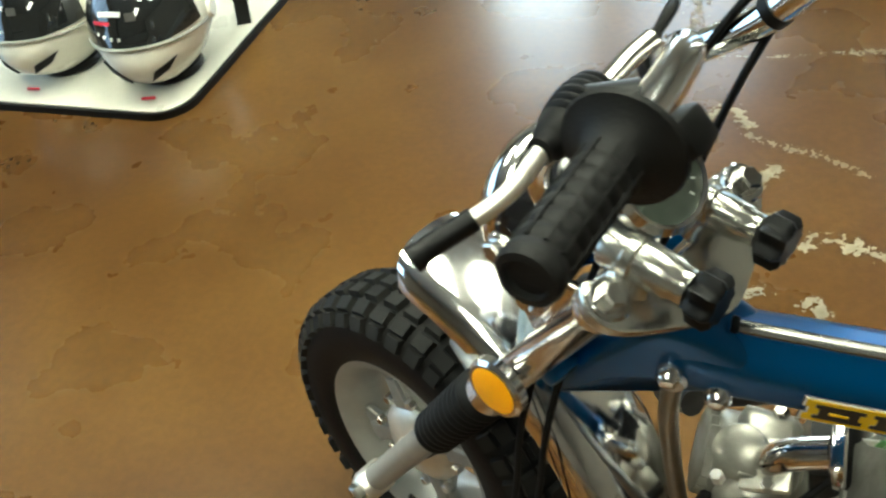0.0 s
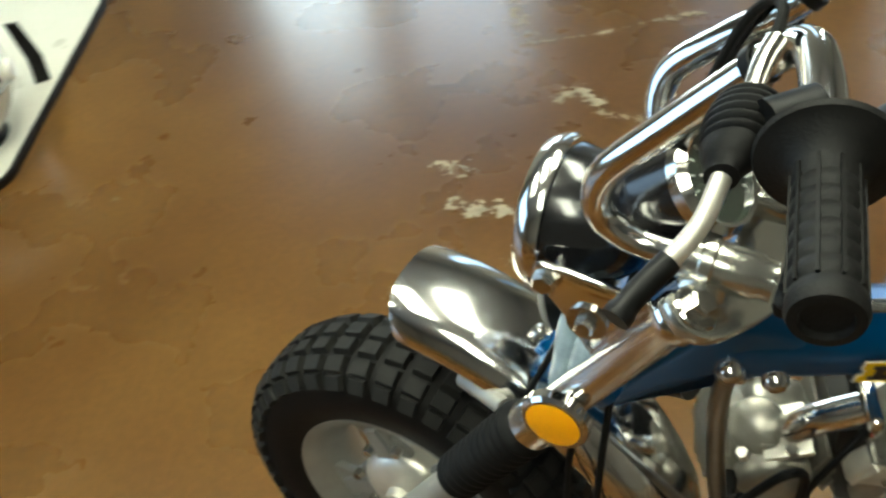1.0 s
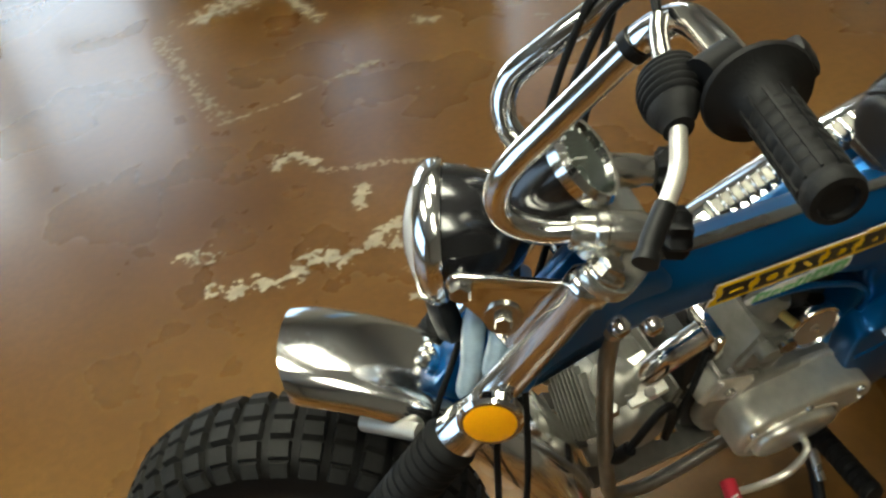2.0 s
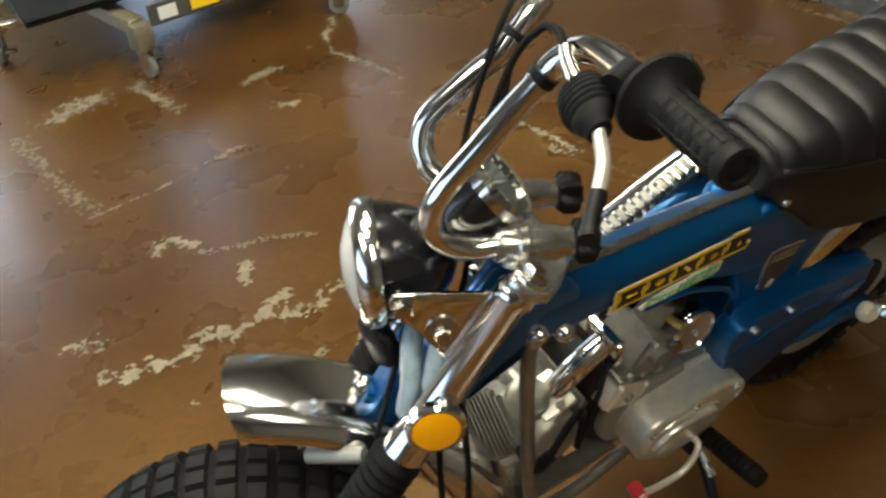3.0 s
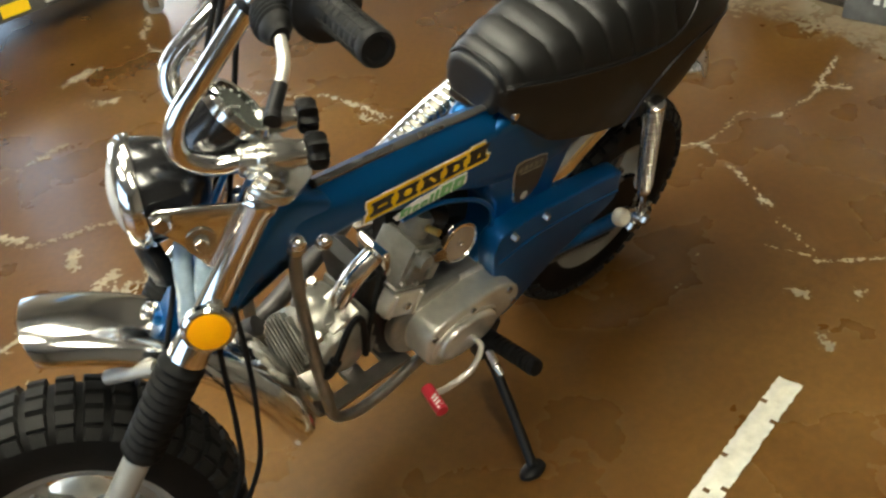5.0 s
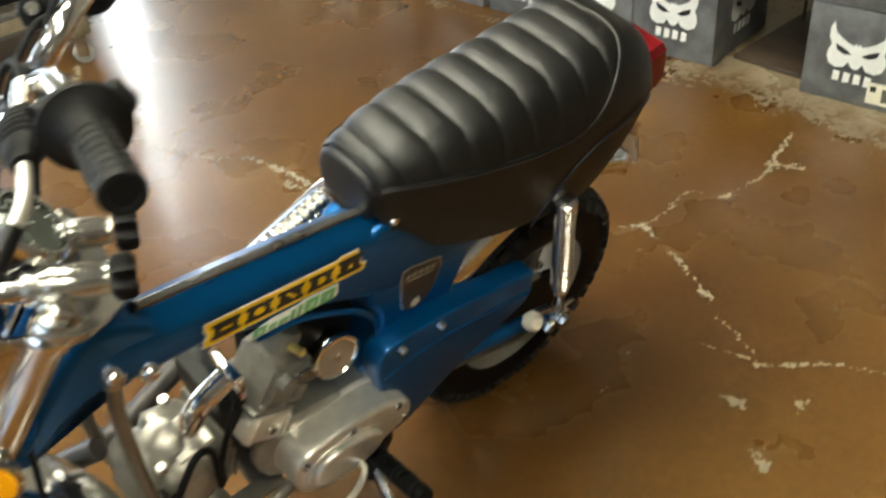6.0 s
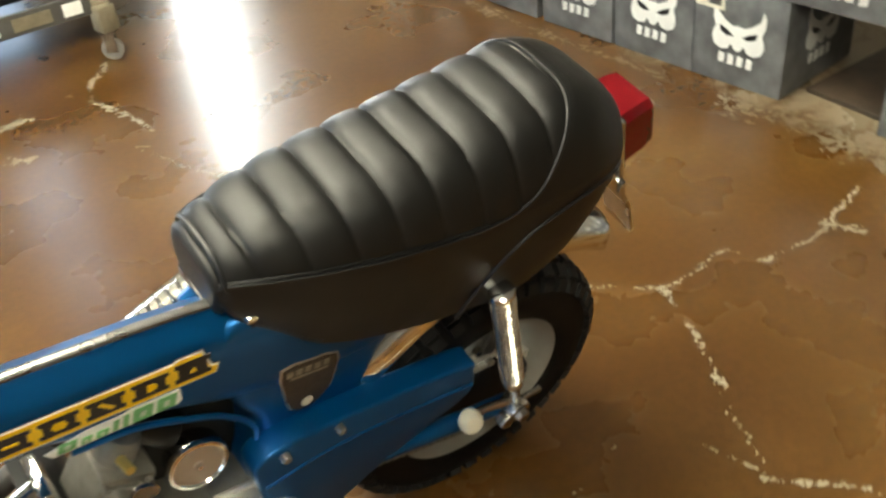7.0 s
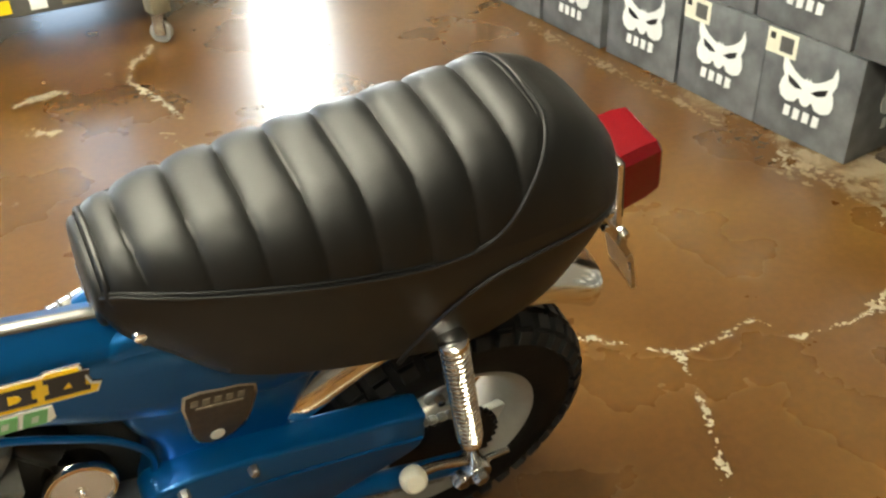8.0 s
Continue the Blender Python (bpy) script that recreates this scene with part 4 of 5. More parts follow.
dec = part("side_decal", prism(outline(0.0030), -0.0004, 0.0008, m=md), INK, bike, "yellow and black maker's decal with a pale edge")
part("decal_edge", prism(outline(0.0022), -0.0010, 0.0, m=md), WHITE_INK, dec, "thin white decal edge")
part("decal_field", prism(outline(0.0006), -0.0016, -0.0005, m=md), YELLOW, dec, "yellow decal field")
SLOTS = ([(0.30, 0.45), (0.70, 0.45), (0.70, 0.58), (0.30, 0.58)], [(0.38, 0.30), (0.62, 0.30), (0.70, 0.50), (0.62, 0.72), (0.38, 0.72), (0.30, 0.50)], [(0.30, 0.70), (0.62, 0.22), (0.72, 0.34), (0.40, 0.80)],
         [(0.40, 0.28), (0.62, 0.34), (0.68, 0.52), (0.60, 0.70), (0.40, 0.74)], [(0.42, 0.36), (0.60, 0.36), (0.54, 0.62)])
for k, slot in enumerate(SLOTS):
    w = ln / 5.35
    x0, z0, h = 0.0065 + k * w * 1.045, 0.0050, 0.0215 + (0.003 if k == 4 else 0)
    shape = [(0.0, 0.0), (1.0, 0.0), (1.0, 0.20), (0.90, 0.24), (0.90, 0.76), (1.0, 0.80), (1.0, 1.0), (0.0, 1.0), (0.0, 0.80), (0.10, 0.76), (0.10, 0.24), (0.0, 0.20)]
    bar = part("decal_bar", prism([(x0 + u * w * 0.90, z0 + v * h) for u, v in shape], -0.0024, -0.0010, m=md), INK, dec, "plain black block")
    part("decal_slot", prism([(x0 + u * w * 0.90, z0 + v * h) for u, v in slot], -0.0032, -0.0020, m=md), YELLOW, bar)
m2, l2 = decal_frame((-0.455, 0.520), (-0.340, 0.507), -0.0550)
d2 = part("side_decal", prism([(0.0, -0.002), (l2 - 0.002, 0.000), (l2 + 0.003, 0.004), (l2 + 0.001, 0.020), (l2 - 0.046, 0.021), (l2 - 0.052, 0.018), (0.030, 0.017), (-0.006, 0.006)], -0.0006, 0.0006, m=m2), WHITE_INK, bike, "pale green and white decal below the maker's plate")
x0 = 0.004
for w, h in ((0.016, 0.013), (0.009, 0.010), (0.011, 0.010), (0.005, 0.015), (0.005, 0.017), (0.018, 0.019), (0.018, 0.019)):
    g = part("decal_bar", prism([(x0, 0.0008), (x0 + w, 0.0008), (x0 + w + 0.002, h - 0.001), (x0 + 0.002, h - 0.001)], -0.0016, -0.0003, m=m2), GREEN, d2, "plain green block")
    if w > 0.008:
        part("decal_slot", prism([(x0 + w * 0.36, h * 0.32), (x0 + w * 0.64, h * 0.32), (x0 + w * 0.72, h * 0.68), (x0 + w * 0.44, h * 0.68)], -0.0024, -0.0012, m=m2), PALE_GREEN, g)
    x0 += w + 0.0042
# shield badge
shield = smooth_poly([(-0.238, 0.478), (-0.205, 0.474), (-0.172, 0.464), (-0.175, 0.435), (-0.184, 0.408), (-0.208, 0.392), (-0.232, 0.402), (-0.238, 0.440)], 2)
bd = part("badge", prism(shield, -0.0565, -0.0535, 0.0008, 1), CHROME_WORN, bike, "dark shield badge with a metal edge")
inner = [((x + 0.207) * 0.92 - 0.207, (z - 0.437) * 0.92 + 0.437) for x, z in shield]
part("badge_field", prism(inner, -0.0572, -0.0560), BROWN_BADGE, bd)
bars = bmesh.new()
for k in range(5):
    block(0.0065, 0.001, 0.008, pose(-0.229 + 0.0105 * k, -0.0575, 0.4655 - 0.002 * k, 0, 9, 0), bm=bars)
block(0.044, 0.001, 0.0025, pose(-0.207, -0.0575, 0.4525, 0, 11, 0), bm=bars)
part("badge_bar", bars, WORN_CREAM, bd, "dull pale bars of worn writing")
part("badge_spot", lathe([(0, 0.0012), (0.007, 0.001), (0.007, 0), (0, 0)], 16, pose(-0.212, -0.0570, 0.407, 90, 0, 0)), CREAM, bd)

# bolts on the frame
for x, z, r in ((-0.602, 0.585, 0.010), (-0.566, 0.562, 0.0105)):
    part("frame_bolt", lathe([(0, 0.030), (r * 0.6, 0.029), (r, 0.024), (r, 0.012), (r * 0.8, 0.010), (r * 0.8, 0), (0, 0)], 20, pose(x, -0.035, z, 90, 0, 0)), CHROME, bike, "round chrome frame bolt")

# engine
engine = part("engine", prism(smooth_poly([(-0.455, 0.270), (-0.450, 0.315), (-0.400, 0.322), (-0.330, 0.318), (-0.270, 0.302), (-0.238, 0.262), (-0.262, 0.218), (-0.340, 0.208), (-0.425, 0.222)], 3), -0.062, 0.07, 0.010, 3), ALLOY_MID, bike, "grey cast alloy engine case")
cover = smooth_poly([(-0.440, 0.282), (-0.425, 0.312), (-0.380, 0.318), (-0.320, 0.318), (-0.268, 0.306), (-0.232, 0.275), (-0.232, 0.245), (-0.272, 0.222), (-0.335, 0.206), (-0.395, 0.206), (-0.432, 0.236)], 4)
cover = [(-0.340 + 0.88 * (x + 0.336), 0.266 + 0.88 * (z - 0.262)) for x, z in cover]
cv = part("engine_cover", prism(cover, -0.106, -0.056, 0.007, 4), ALLOY, engine, "smooth silver engine side cover")
rib = [Vector((x, -0.058, z)) for x, z in cover]
part("cover_flange", tube(rib + rib[:1], 0.0045, 8, cap=False), ALLOY, cv, "raised joint round the side cover")
cover2 = smooth_poly([(-0.418, 0.282), (-0.425, 0.250), (-0.398, 0.226), (-0.345, 0.222), (-0.305, 0.238), (-0.300, 0.268), (-0.335, 0.292), (-0.385, 0.298)], 4)
cover2 = [(-0.346 + 0.86 * (x + 0.350), 0.262 + 0.86 * (z - 0.258)) for x, z in cover2]
part("engine_cover", prism(cover2, -0.117, -0.102, 0.005, 4), ALLOY, engine, "raised oval on the side cover")
step = [Vector((-0.346 + 1.09 * (x + 0.346), -0.106, 0.262 + 1.09 * (z - 0.262))) for x, z in cover2]
part("cover_step", tube(step + step[:1], 0.0028, 8, cap=False), ALLOY, cv, "raised step round the oval")
for x, z in ((-0.272, 0.290), (-0.418, 0.298), (-0.352, 0.224), (-0.259, 0.255), (-0.347, 0.304)):
    part("cover_screw", lathe([(0, 0.004), (0.005, 0.0035), (0.0055, 0), (0, 0)], 12, pose(x, -0.1055, z, 90, 0, 0)), CHROME_WORN, cv)
part("breather_cap", lathe([(0, 0.034), (0.013, 0.033), (0.016, 0.027), (0.016, 0.0), (0, 0)], 20, pose(-0.268, -0.045, 0.292, 40, 0, 0)), ALLOY, engine, "round alloy filler cap")
cyl_m = along((-0.445, 0, 0.300), (-0.600, 0, 0.338))
cyl = part("cylinder", lathe([(0, 0), (0.036, 0), (0.036, 0.085), (0, 0.085)], 32, cyl_m), ALLOY_DARK, engine, "finned grey engine cylinder")
for k in range(5):
    part("cooling_fin", block(0.088, 0.092, 0.0035, cyl_m @ pose(0, 0, 0.012 + 0.0105 * k), 0.001, 1), ALLOY_DARK, cyl)
# black filler that stands for the shaded gap behind the cylinder
part("cylinder_shade", prism(smooth_poly([(-0.492, 0.420), (-0.452, 0.405), (-0.432, 0.330), (-0.415, 0.225), (-0.462, 0.240), (-0.478, 0.330)], 2), -0.046, 0.05, 0.006, 2), BLACK_MATT, engine, "black filler for the shade behind the cylinder")
head = part("cylinder_head", block(0.078, 0.094, 0.060, cyl_m @ pose(0, 0, 0.090), 0.014, 4), ALLOY_MID, engine, "grey cast cylinder head")
part("head_cover", lathe([(0, 0.020), (0.020, 0.019), (0.031, 0.013), (0.036, 0.004), (0.036, -0.006), (0, -0.006)], 28, pose(-0.535, -0.046, 0.325, 78, 0, 0)), ALLOY_MID, head, "round alloy head side cover")
part("head_cover", lathe([(0, 0.012), (0.018, 0.011), (0.026, 0.006), (0.027, 0), (0, 0)], 24, pose(-0.548, -0.012, 0.366, 25, -14, 0)), ALLOY_MID, head, "round alloy tappet cap")
disc_m = cyl_m @ pose(-0.004, -0.012, 0.128)
FIN_TURN = disc_m.to_quaternion().inverted().to_matrix().to_4x4() @ Matrix(((0.0, 0.24, -0.97, 0), (1.0, 0.0, 0.0, 0), (0.0, 0.97, 0.24, 0), (0, 0, 0, 1))) @ pose(0, 0, 0, 0, 0, 24)
fd = part("finned_cap", lathe([(0, 0.008), (0.040, 0.008), (0.044, 0.004), (0.045, -0.006), (0.045, -0.022), (0, -0.022)], 36, disc_m), ALLOY_DARK, head, "dark round head cap with slanting fins")
for k in range(9):
    o = -0.0352 + 0.0088 * k
    part("cooling_fin", block(2 * math.sqrt(0.0435 ** 2 - o * o), 0.0036, 0.010, disc_m @ FIN_TURN @ pose(0, o, 0.012), 0.001, 1), ALLOY_DARK, fd)
for k in range(4):
    part("head_rib", block(0.004, 0.088, 0.050, cyl_m @ pose(-0.034 + 0.0225 * k, 0, 0.092), 0.0015, 1), ALLOY_MID, head)
for x, y in ((-0.565, -0.040), (-0.520, -0.040), (-0.515, 0.035)):
    part("head_bolt", hexnut(0.007, 0.010, pose(x, y, 0.362, 0, -14, 0)), CHROME_WORN, head)
part("spark_plug_cap", tube([(-0.575, -0.045, 0.325), (-0.585, -0.078, 0.345), (-0.575, -0.086, 0.372)], 0.008, 12, 5), BLACK_MATT, head, "black spark plug cap")
part("plug_lead", tube([(-0.575, -0.086, 0.372), (-0.545, -0.080, 0.415), (-0.522, -0.074, 0.395), (-0.515, -0.074, 0.320)], 0.0045, 8, 8), RUBBER, head, "thin black plug lead")
intake = tube([(-0.524, -0.020, 0.362), (-0.521, -0.030, 0.400), (-0.506, -0.036, 0.434), (-0.474, -0.036, 0.452)], 0.0145, 16, 8)
part("intake_pipe", intake, CHROME, engine, "curved polished intake pipe")
part("intake_flange", block(0.012, 0.054, 0.044, pose(-0.470, -0.034, 0.452, 0, -8, 0), 0.004), CHROME, engine)
part("intake_flange", block(0.046, 0.052, 0.010, pose(-0.524, -0.020, 0.364, 0, -14, 0), 0.003), ALLOY, engine)
carb = bmesh.new()
cm = pose(-0.418, -0.034, 0.416, 0, 28, 0)
block(0.058, 0.062, 0.070, cm, 0.005, 2, carb)
block(0.064, 0.068, 0.007, cm @ pose(0, 0, -0.036), 0.0015, 1, carb)
block(0.034, 0.008, 0.046, cm @ pose(-0.004, -0.033, 0.004), 0.002, 1, carb)
block(0.016, 0.012, 0.030, cm @ pose(0.022, -0.034, -0.006), 0.003, 1, carb)
lathe([(0, 0.030), (0.016, 0.029), (0.020, 0.024), (0.020, 0.0), (0, 0)], 20, cm @ pose(-0.004, 0.0, 0.034), carb)
lathe([(0, 0.012), (0.011, 0.011), (0.012, 0.0), (0, 0)], 14, cm @ pose(-0.012, -0.036, 0.016, 90, 0, 0), carb)
for x, z in ((-0.024, 0.028), (0.020, 0.028), (-0.024, -0.024), (0.004, -0.026)):
    hexnut(0.0045, 0.006, cm @ pose(x, -0.031, z, 90, 0, 0), carb)
cb = part("carburettor", carb, ALLOY_DARK, engine, "grey cast carburettor")
part("float_bowl", block(0.060, 0.066, 0.042, cm @ pose(0.004, -0.002, -0.062), 0.005, 3), ALLOY, cb, "square alloy float bowl")
part("bowl_screw", lathe([(0, 0.006), (0.006, 0.005), (0.0065, 0), (0, 0)], 12, cm @ pose(0.006, -0.036, -0.062, 90, 0, 0)), CHROME_WORN, cb)
for dx in (-0.022, 0.026):
    part("bowl_rib", block(0.005, 0.070, 0.038, cm @ pose(dx + 0.002, -0.003, -0.062), 0.0015, 1), ALLOY, cb)
part("case_top", block(0.085, 0.090, 0.030, pose(-0.372, -0.018, 0.316, 0, 8, 0), 0.006, 3), ALLOY_MID, engine, "flat top of the crankcase")
part("throttle_lever", prism(smooth_poly([(-0.010, -0.004), (0.012, -0.006), (0.016, 0.004), (0.0, 0.014), (-0.012, 0.008)], 2), -0.004, 0.0, 0.0, 1, m=cm @ pose(0.012, -0.040, 0.020)), CHROME_WORN, cb, "small throttle lever")
part("fuel_hose", tube([(-0.462, -0.040, 0.430), (-0.498, -0.068, 0.402), (-0.512, -0.074, 0.360), (-0.508, -0.070, 0.318)], 0.0036, 8, 6), RUBBER, cb, "thin black fuel hose")
part("idle_screw", tube([(-0.405, -0.060, 0.475), (-0.402, -0.078, 0.478)], 0.005, 10), material("brass", (0.65, 0.48, 0.15), 0.3, 0.9), cb, "small brass screw")
air_m = along((-0.336, -0.048, 0.394), (-0.3375, -0.092, 0.4005)) @ Matrix.Scale(0.82, 4)
air = part("air_cleaner", lathe([(0, -0.022), (0.030, -0.022), (0.037, -0.014), (0.038, 0.0), (0.040, 0.004), (0.040, 0.010), (0.038, 0.014), (0.034, 0.015), (0.032, 0.0115), (0, 0.0105)], 44, air_m), CHROME, bike, "round air cleaner with a chrome edge")
part("air_cleaner_lid", lathe([(0, 0.0135), (0.006, 0.0135), (0.0065, 0.0120), (0.0315, 0.0125), (0.0315, 0.010), (0, 0.010)], 36, air_m), material("brushed_bronze_lid", (0.50, 0.46, 0.42), 0.28, 0.9, spread=0.1), air, "dull bronze lid")
part("lid_screw", hexnut(0.004, 0.005, air_m @ pose(0, 0, 0.013)), CHROME, air)
# black sheet added as the shade seen through the engine opening
part("engine_shade_sheet", prism([(-0.43, 0.47), (-0.29, 0.47), (-0.272, 0.40), (-0.278, 0.30), (-0.42, 0.33)], -0.012, 0.020, 0.003, 1), BLACK_MATT, bike, "black sheet for the shade behind the engine opening")
part("air_hose", tube([(-0.415, -0.02, 0.465), (-0.385, -0.01, 0.455), (-0.345, -0.02, 0.42)], 0.020, 16, 6), BLACK_MATT, bike, "black rubber air hose")

# engine guard, skid plate, gear pedal, stand, pegs
for side in (-1, 1):
    gp = [(-0.600, 0.046 * side, 0.568), (-0.604, 0.056 * side, 0.510), (-0.598, 0.070 * side, 0.400), (-0.585, 0.080 * side, 0.290), (-0.574, 0.080 * side, 0.240), (-0.552, 0.080 * side, 0.217), (-0.520, 0.080 * side, 0.206), (-0.470, 0.078 * side, 0.207), (-0.405, 0.072 * side, 0.212)]
    gd = part("engine_guard", tube(gp, 0.0082, 14, 6), GUARD, bike, "dull metal engine guard tube")
    part("guard_eye", lathe([(0, 0.011), (0.0095, 0.011), (0.0115, 0.008), (0.0115, -0.008), (0.0095, -0.011), (0, -0.011)], 18, sideways(-0.600, 0.046 * side, 0.572)), CHROME_WORN, gd)
skid = bmesh.new()
for y in (-0.052, 0.0, 0.052):
    prism([(-0.585, 0.236), (-0.560, 0.214), (-0.420, 0.214), (-0.420, 0.208), (-0.562, 0.208), (-0.588, 0.230)], y - 0.012, y + 0.012, 0.0, 1, skid)
for x in (-0.555, -0.50, -0.44):
    block(0.030, 0.128, 0.005, pose(x, 0, 0.2105), 0.001, 1, skid)
part("skid_plate", skid, GUARD, bike, "slotted metal skid plate under the engine")
part("gear_pedal", tube([(-0.342, -0.108, 0.240), (-0.345, -0.130, 0.240), (-0.372, -0.139, 0.219), (-0.412, -0.136, 0.212), (-0.440, -0.132, 0.216)], 0.0046, 10, 6), ALLOY, bike, "thin silver gear pedal rod")
tg = part("pedal_rubber", tube([(-0.438, -0.118, 0.214), (-0.444, -0.140, 0.216), (-0.450, -0.162, 0.218)], 0.0092, 14, 4), RED_RUBBER, bike, "red rubber pedal sleeve with white bars")
for k in range(4):
    part("sleeve_bar", block(0.010, 0.0028, 0.0012, pose(-0.4455 - 0.0013 * k, -0.139 - 0.0055 * k, 0.2256, 0, 0, 10)), WHITE_INK, tg)
bracket = bmesh.new()
block(0.060, 0.050, 0.045, pose(-0.295, -0.075, 0.195, 0, 20, 0), 0.010, 2, bracket)
block(0.030, 0.030, 0.050, pose(-0.300, -0.100, 0.180, 0, 10, 0), 0.008, 2, bracket)
part("peg_bracket", bracket, BLACK_MATT, bike, "black footpeg bracket")
prof = [(0, 0), (0.008, 0), (0.012, 0.006)]
for k in range(9):
    z = 0.012 + k * 0.010
    prof += [(0.0135, z), (0.0135, z + 0.006), (0.0110, z + 0.007), (0.0110, z + 0.009)]
prof += [(0.014, 0.104), (0.012, 0.112), (0, 0.113)]
part("foot_peg", lathe(prof, 18, along((-0.300, -0.100, 0.198), (-0.309, -0.217, 0.239))), RUBBER, bike, "ribbed black rubber foot peg", sharp=60)
part("foot_peg", lathe(prof, 18, along((-0.300, 0.100, 0.198), (-0.309, 0.217, 0.225))), RUBBER, bike, "ribbed black rubber foot peg", sharp=60)
sd = part("side_stand", tube([(-0.300, -0.096, 0.172), (-0.306, -0.135, 0.150), (-0.330, -0.215, 0.105), (-0.345, -0.262, 0.078)], 0.0078, 14, 6), BLACK_MATT, bike, "black side stand resting on the floor")
part("stand_foot", lathe([(0, 0), (0.016, 0), (0.019, 0.004), (0.017, 0.010), (0.010, 0.014), (0, 0.014)], 20, pose(-0.347, -0.266, 0.0675, -LEAN, 0, 0) @ Matrix.Diagonal((1.25, 0.8, 1, 1))), BLACK_MATT, sd)
part("stand_spring", tube([(-0.304, -0.105, 0.185), (-0.312, -0.150, 0.160)], 0.006, 10), CHROME_WORN, sd, "silver stand spring")

# swing arm, chain case, chain
case = smooth_poly([(-0.290, 0.372), (-0.255, 0.388), (-0.190, 0.384), (-0.100, 0.366), (-0.012, 0.346), (-0.004, 0.330), (-0.006, 0.288), (-0.060, 0.264), (-0.130, 0.240), (-0.180, 0.214), (-0.238, 0.184), (-0.264, 0.205), (-0.280, 0.290)], 3)
part("chain_case", prism(case, -0.084, -0.050, 0.0045, 3), BLUE, bike, "candy blue chain case")
part("case_ridge", tube([(-0.280, -0.0835, 0.330), (-0.200, -0.0835, 0.338), (-0.100, -0.0835, 0.324), (-0.006, -0.0835, 0.304)], 0.0030, 8, 6), BLUE, bike, "raised ridge along the chain case")
for x, z in ((-0.256, 0.384), (-0.190, 0.381)):
    part("case_bolt", hexnut(0.0055, 0.010, pose(x, -0.083, z - 0.008, 90, 0, 0)), CHROME_WORN, bike)
for side in (-1, 1):
    part("swing_arm", tube([(-0.235, 0.062 * side, 0.262), (-0.100, 0.074 * side, 0.240), (0.020, 0.078 * side, 0.212), (0.065, 0.078 * side, 0.200)], 0.0125, 14, 6), BLUE, bike, "blue tubular swing arm")
    s0, s1 = (-0.002, 0.101 * side, 0.500), (0.064, 0.099 * side, 0.213)
    ms_ = along(s0, s1)
    sh = part("shock_absorber", lathe([(0, 0.006), (0.011, 0.006), (0.0145, 0.008), (0.0150, 0.010), (0.0150, 0.015), (0.0120, 0.016), (0.0078, 0.020), (0.0078, 0.205), (0.0125, 0.212), (0.0125, 0.224), (0.008, 0.230), (0.008, 0.290), (0, 0.290)], 24, ms_), CHROME, bike, "chrome rear shock absorber")
    part("shock_spring", helix(0.0114, 0.0034, 0.018, 0.210, 21), SATIN, sh, "chrome coil spring", m=ms_)
    part("shock_bolt", hexnut(0.010, 0.014, pose(0.064, 0.103 * side, 0.213, -90 * side, 0, 0)), CHROME_WORN, sh)
    part("shock_eye", lathe([(0, 0.014), (0.016, 0.014), (0.017, 0.010), (0.017, -0.010), (0.016, -0.014), (0, -0.014)], 20, sideways(0.064, 0.094 * side, 0.213)), CHROME_WORN, sh)
sprocket = bmesh.new()
rg = []
for z in (-0.003, 0.003):
    rg.append([Vector(((0.072 if k % 4 < 2 else 0.066) * math.cos(2 * math.pi * k / 144), z, (0.072 if k % 4 < 2 else 0.066) * math.sin(2 * math.pi * k / 144))) for k in range(144)])
loft(rg, bm=sprocket)
part("sprocket", sprocket, BLACK_MATT, bike, "black toothed rear sprocket", m=pose(0.048, -0.052, 0.199))
for z0, z1 in ((0.300, 0.269), (0.215, 0.129)):
    chain = bmesh.new()
    for k in range(24):
        u = k / 23
        block(0.0118, 0.010, 0.008, pose(-0.22 + 0.27 * u, -0.052, z0 + (z1 - z0) * u, 0, math.degrees(math.atan2(z0 - z1, 0.27)), 0), 0.002, 1, chain)
    part("chain", chain, ALLOY_DARK, bike, "greasy drive chain")
part("axle_nut", hexnut(0.012, 0.016, pose(0.048, -0.090, 0.199, 90, 0, 0)), CHROME_WORN, bike)
part("chain_adjuster", tube([(0.060, -0.084, 0.199), (0.118, -0.084, 0.196)], 0.004, 10), CHROME_WORN, bike, "chain adjuster bolt")
part("passenger_peg", lathe([(0, 0.018), (0.010, 0.017), (0.0140, 0.012), (0.0148, 0.005), (0.0140, 0.0), (0, 0)], 24, along((-0.030, -0.112, 0.285), (-0.034, -0.134, 0.298))), CREAM, bike, "round cream rubber peg end")
part("peg_rod", tube([(-0.028, -0.112, 0.284), (0.005, -0.100, 0.262), (0.050, -0.095, 0.235)], 0.006, 10, 4), CHROME_WORN, bike, "thin metal peg rod")

# seat
SEAT = [  # x, crown, edge, half width at edge, bottom, half width at bottom
    (-0.285, 0.632, 0.616, 0.040, 0.596, 0.042), (-0.272, 0.645, 0.622, 0.050, 0.578, 0.052), (-0.240, 0.656, 0.620, 0.062, 0.550, 0.062),
    (-0.200, 0.662, 0.615, 0.073, 0.514, 0.072), (-0.130, 0.667, 0.606, 0.086, 0.490, 0.082), (-0.050, 0.673, 0.596, 0.093, 0.470, 0.086),
    (0.030, 0.680, 0.594, 0.097, 0.456, 0.086), (0.090, 0.684, 0.596, 0.097, 0.468, 0.082), (0.140, 0.668, 0.594, 0.089, 0.490, 0.072), (0.178, 0.634, 0.584, 0.070, 0.522, 0.054), (0.198, 0.600, 0.572, 0.044, 0.548, 0.034)]
CROWN = 4.2
GROOVES = [-0.253 + 0.0442 * k for k in range(8)]
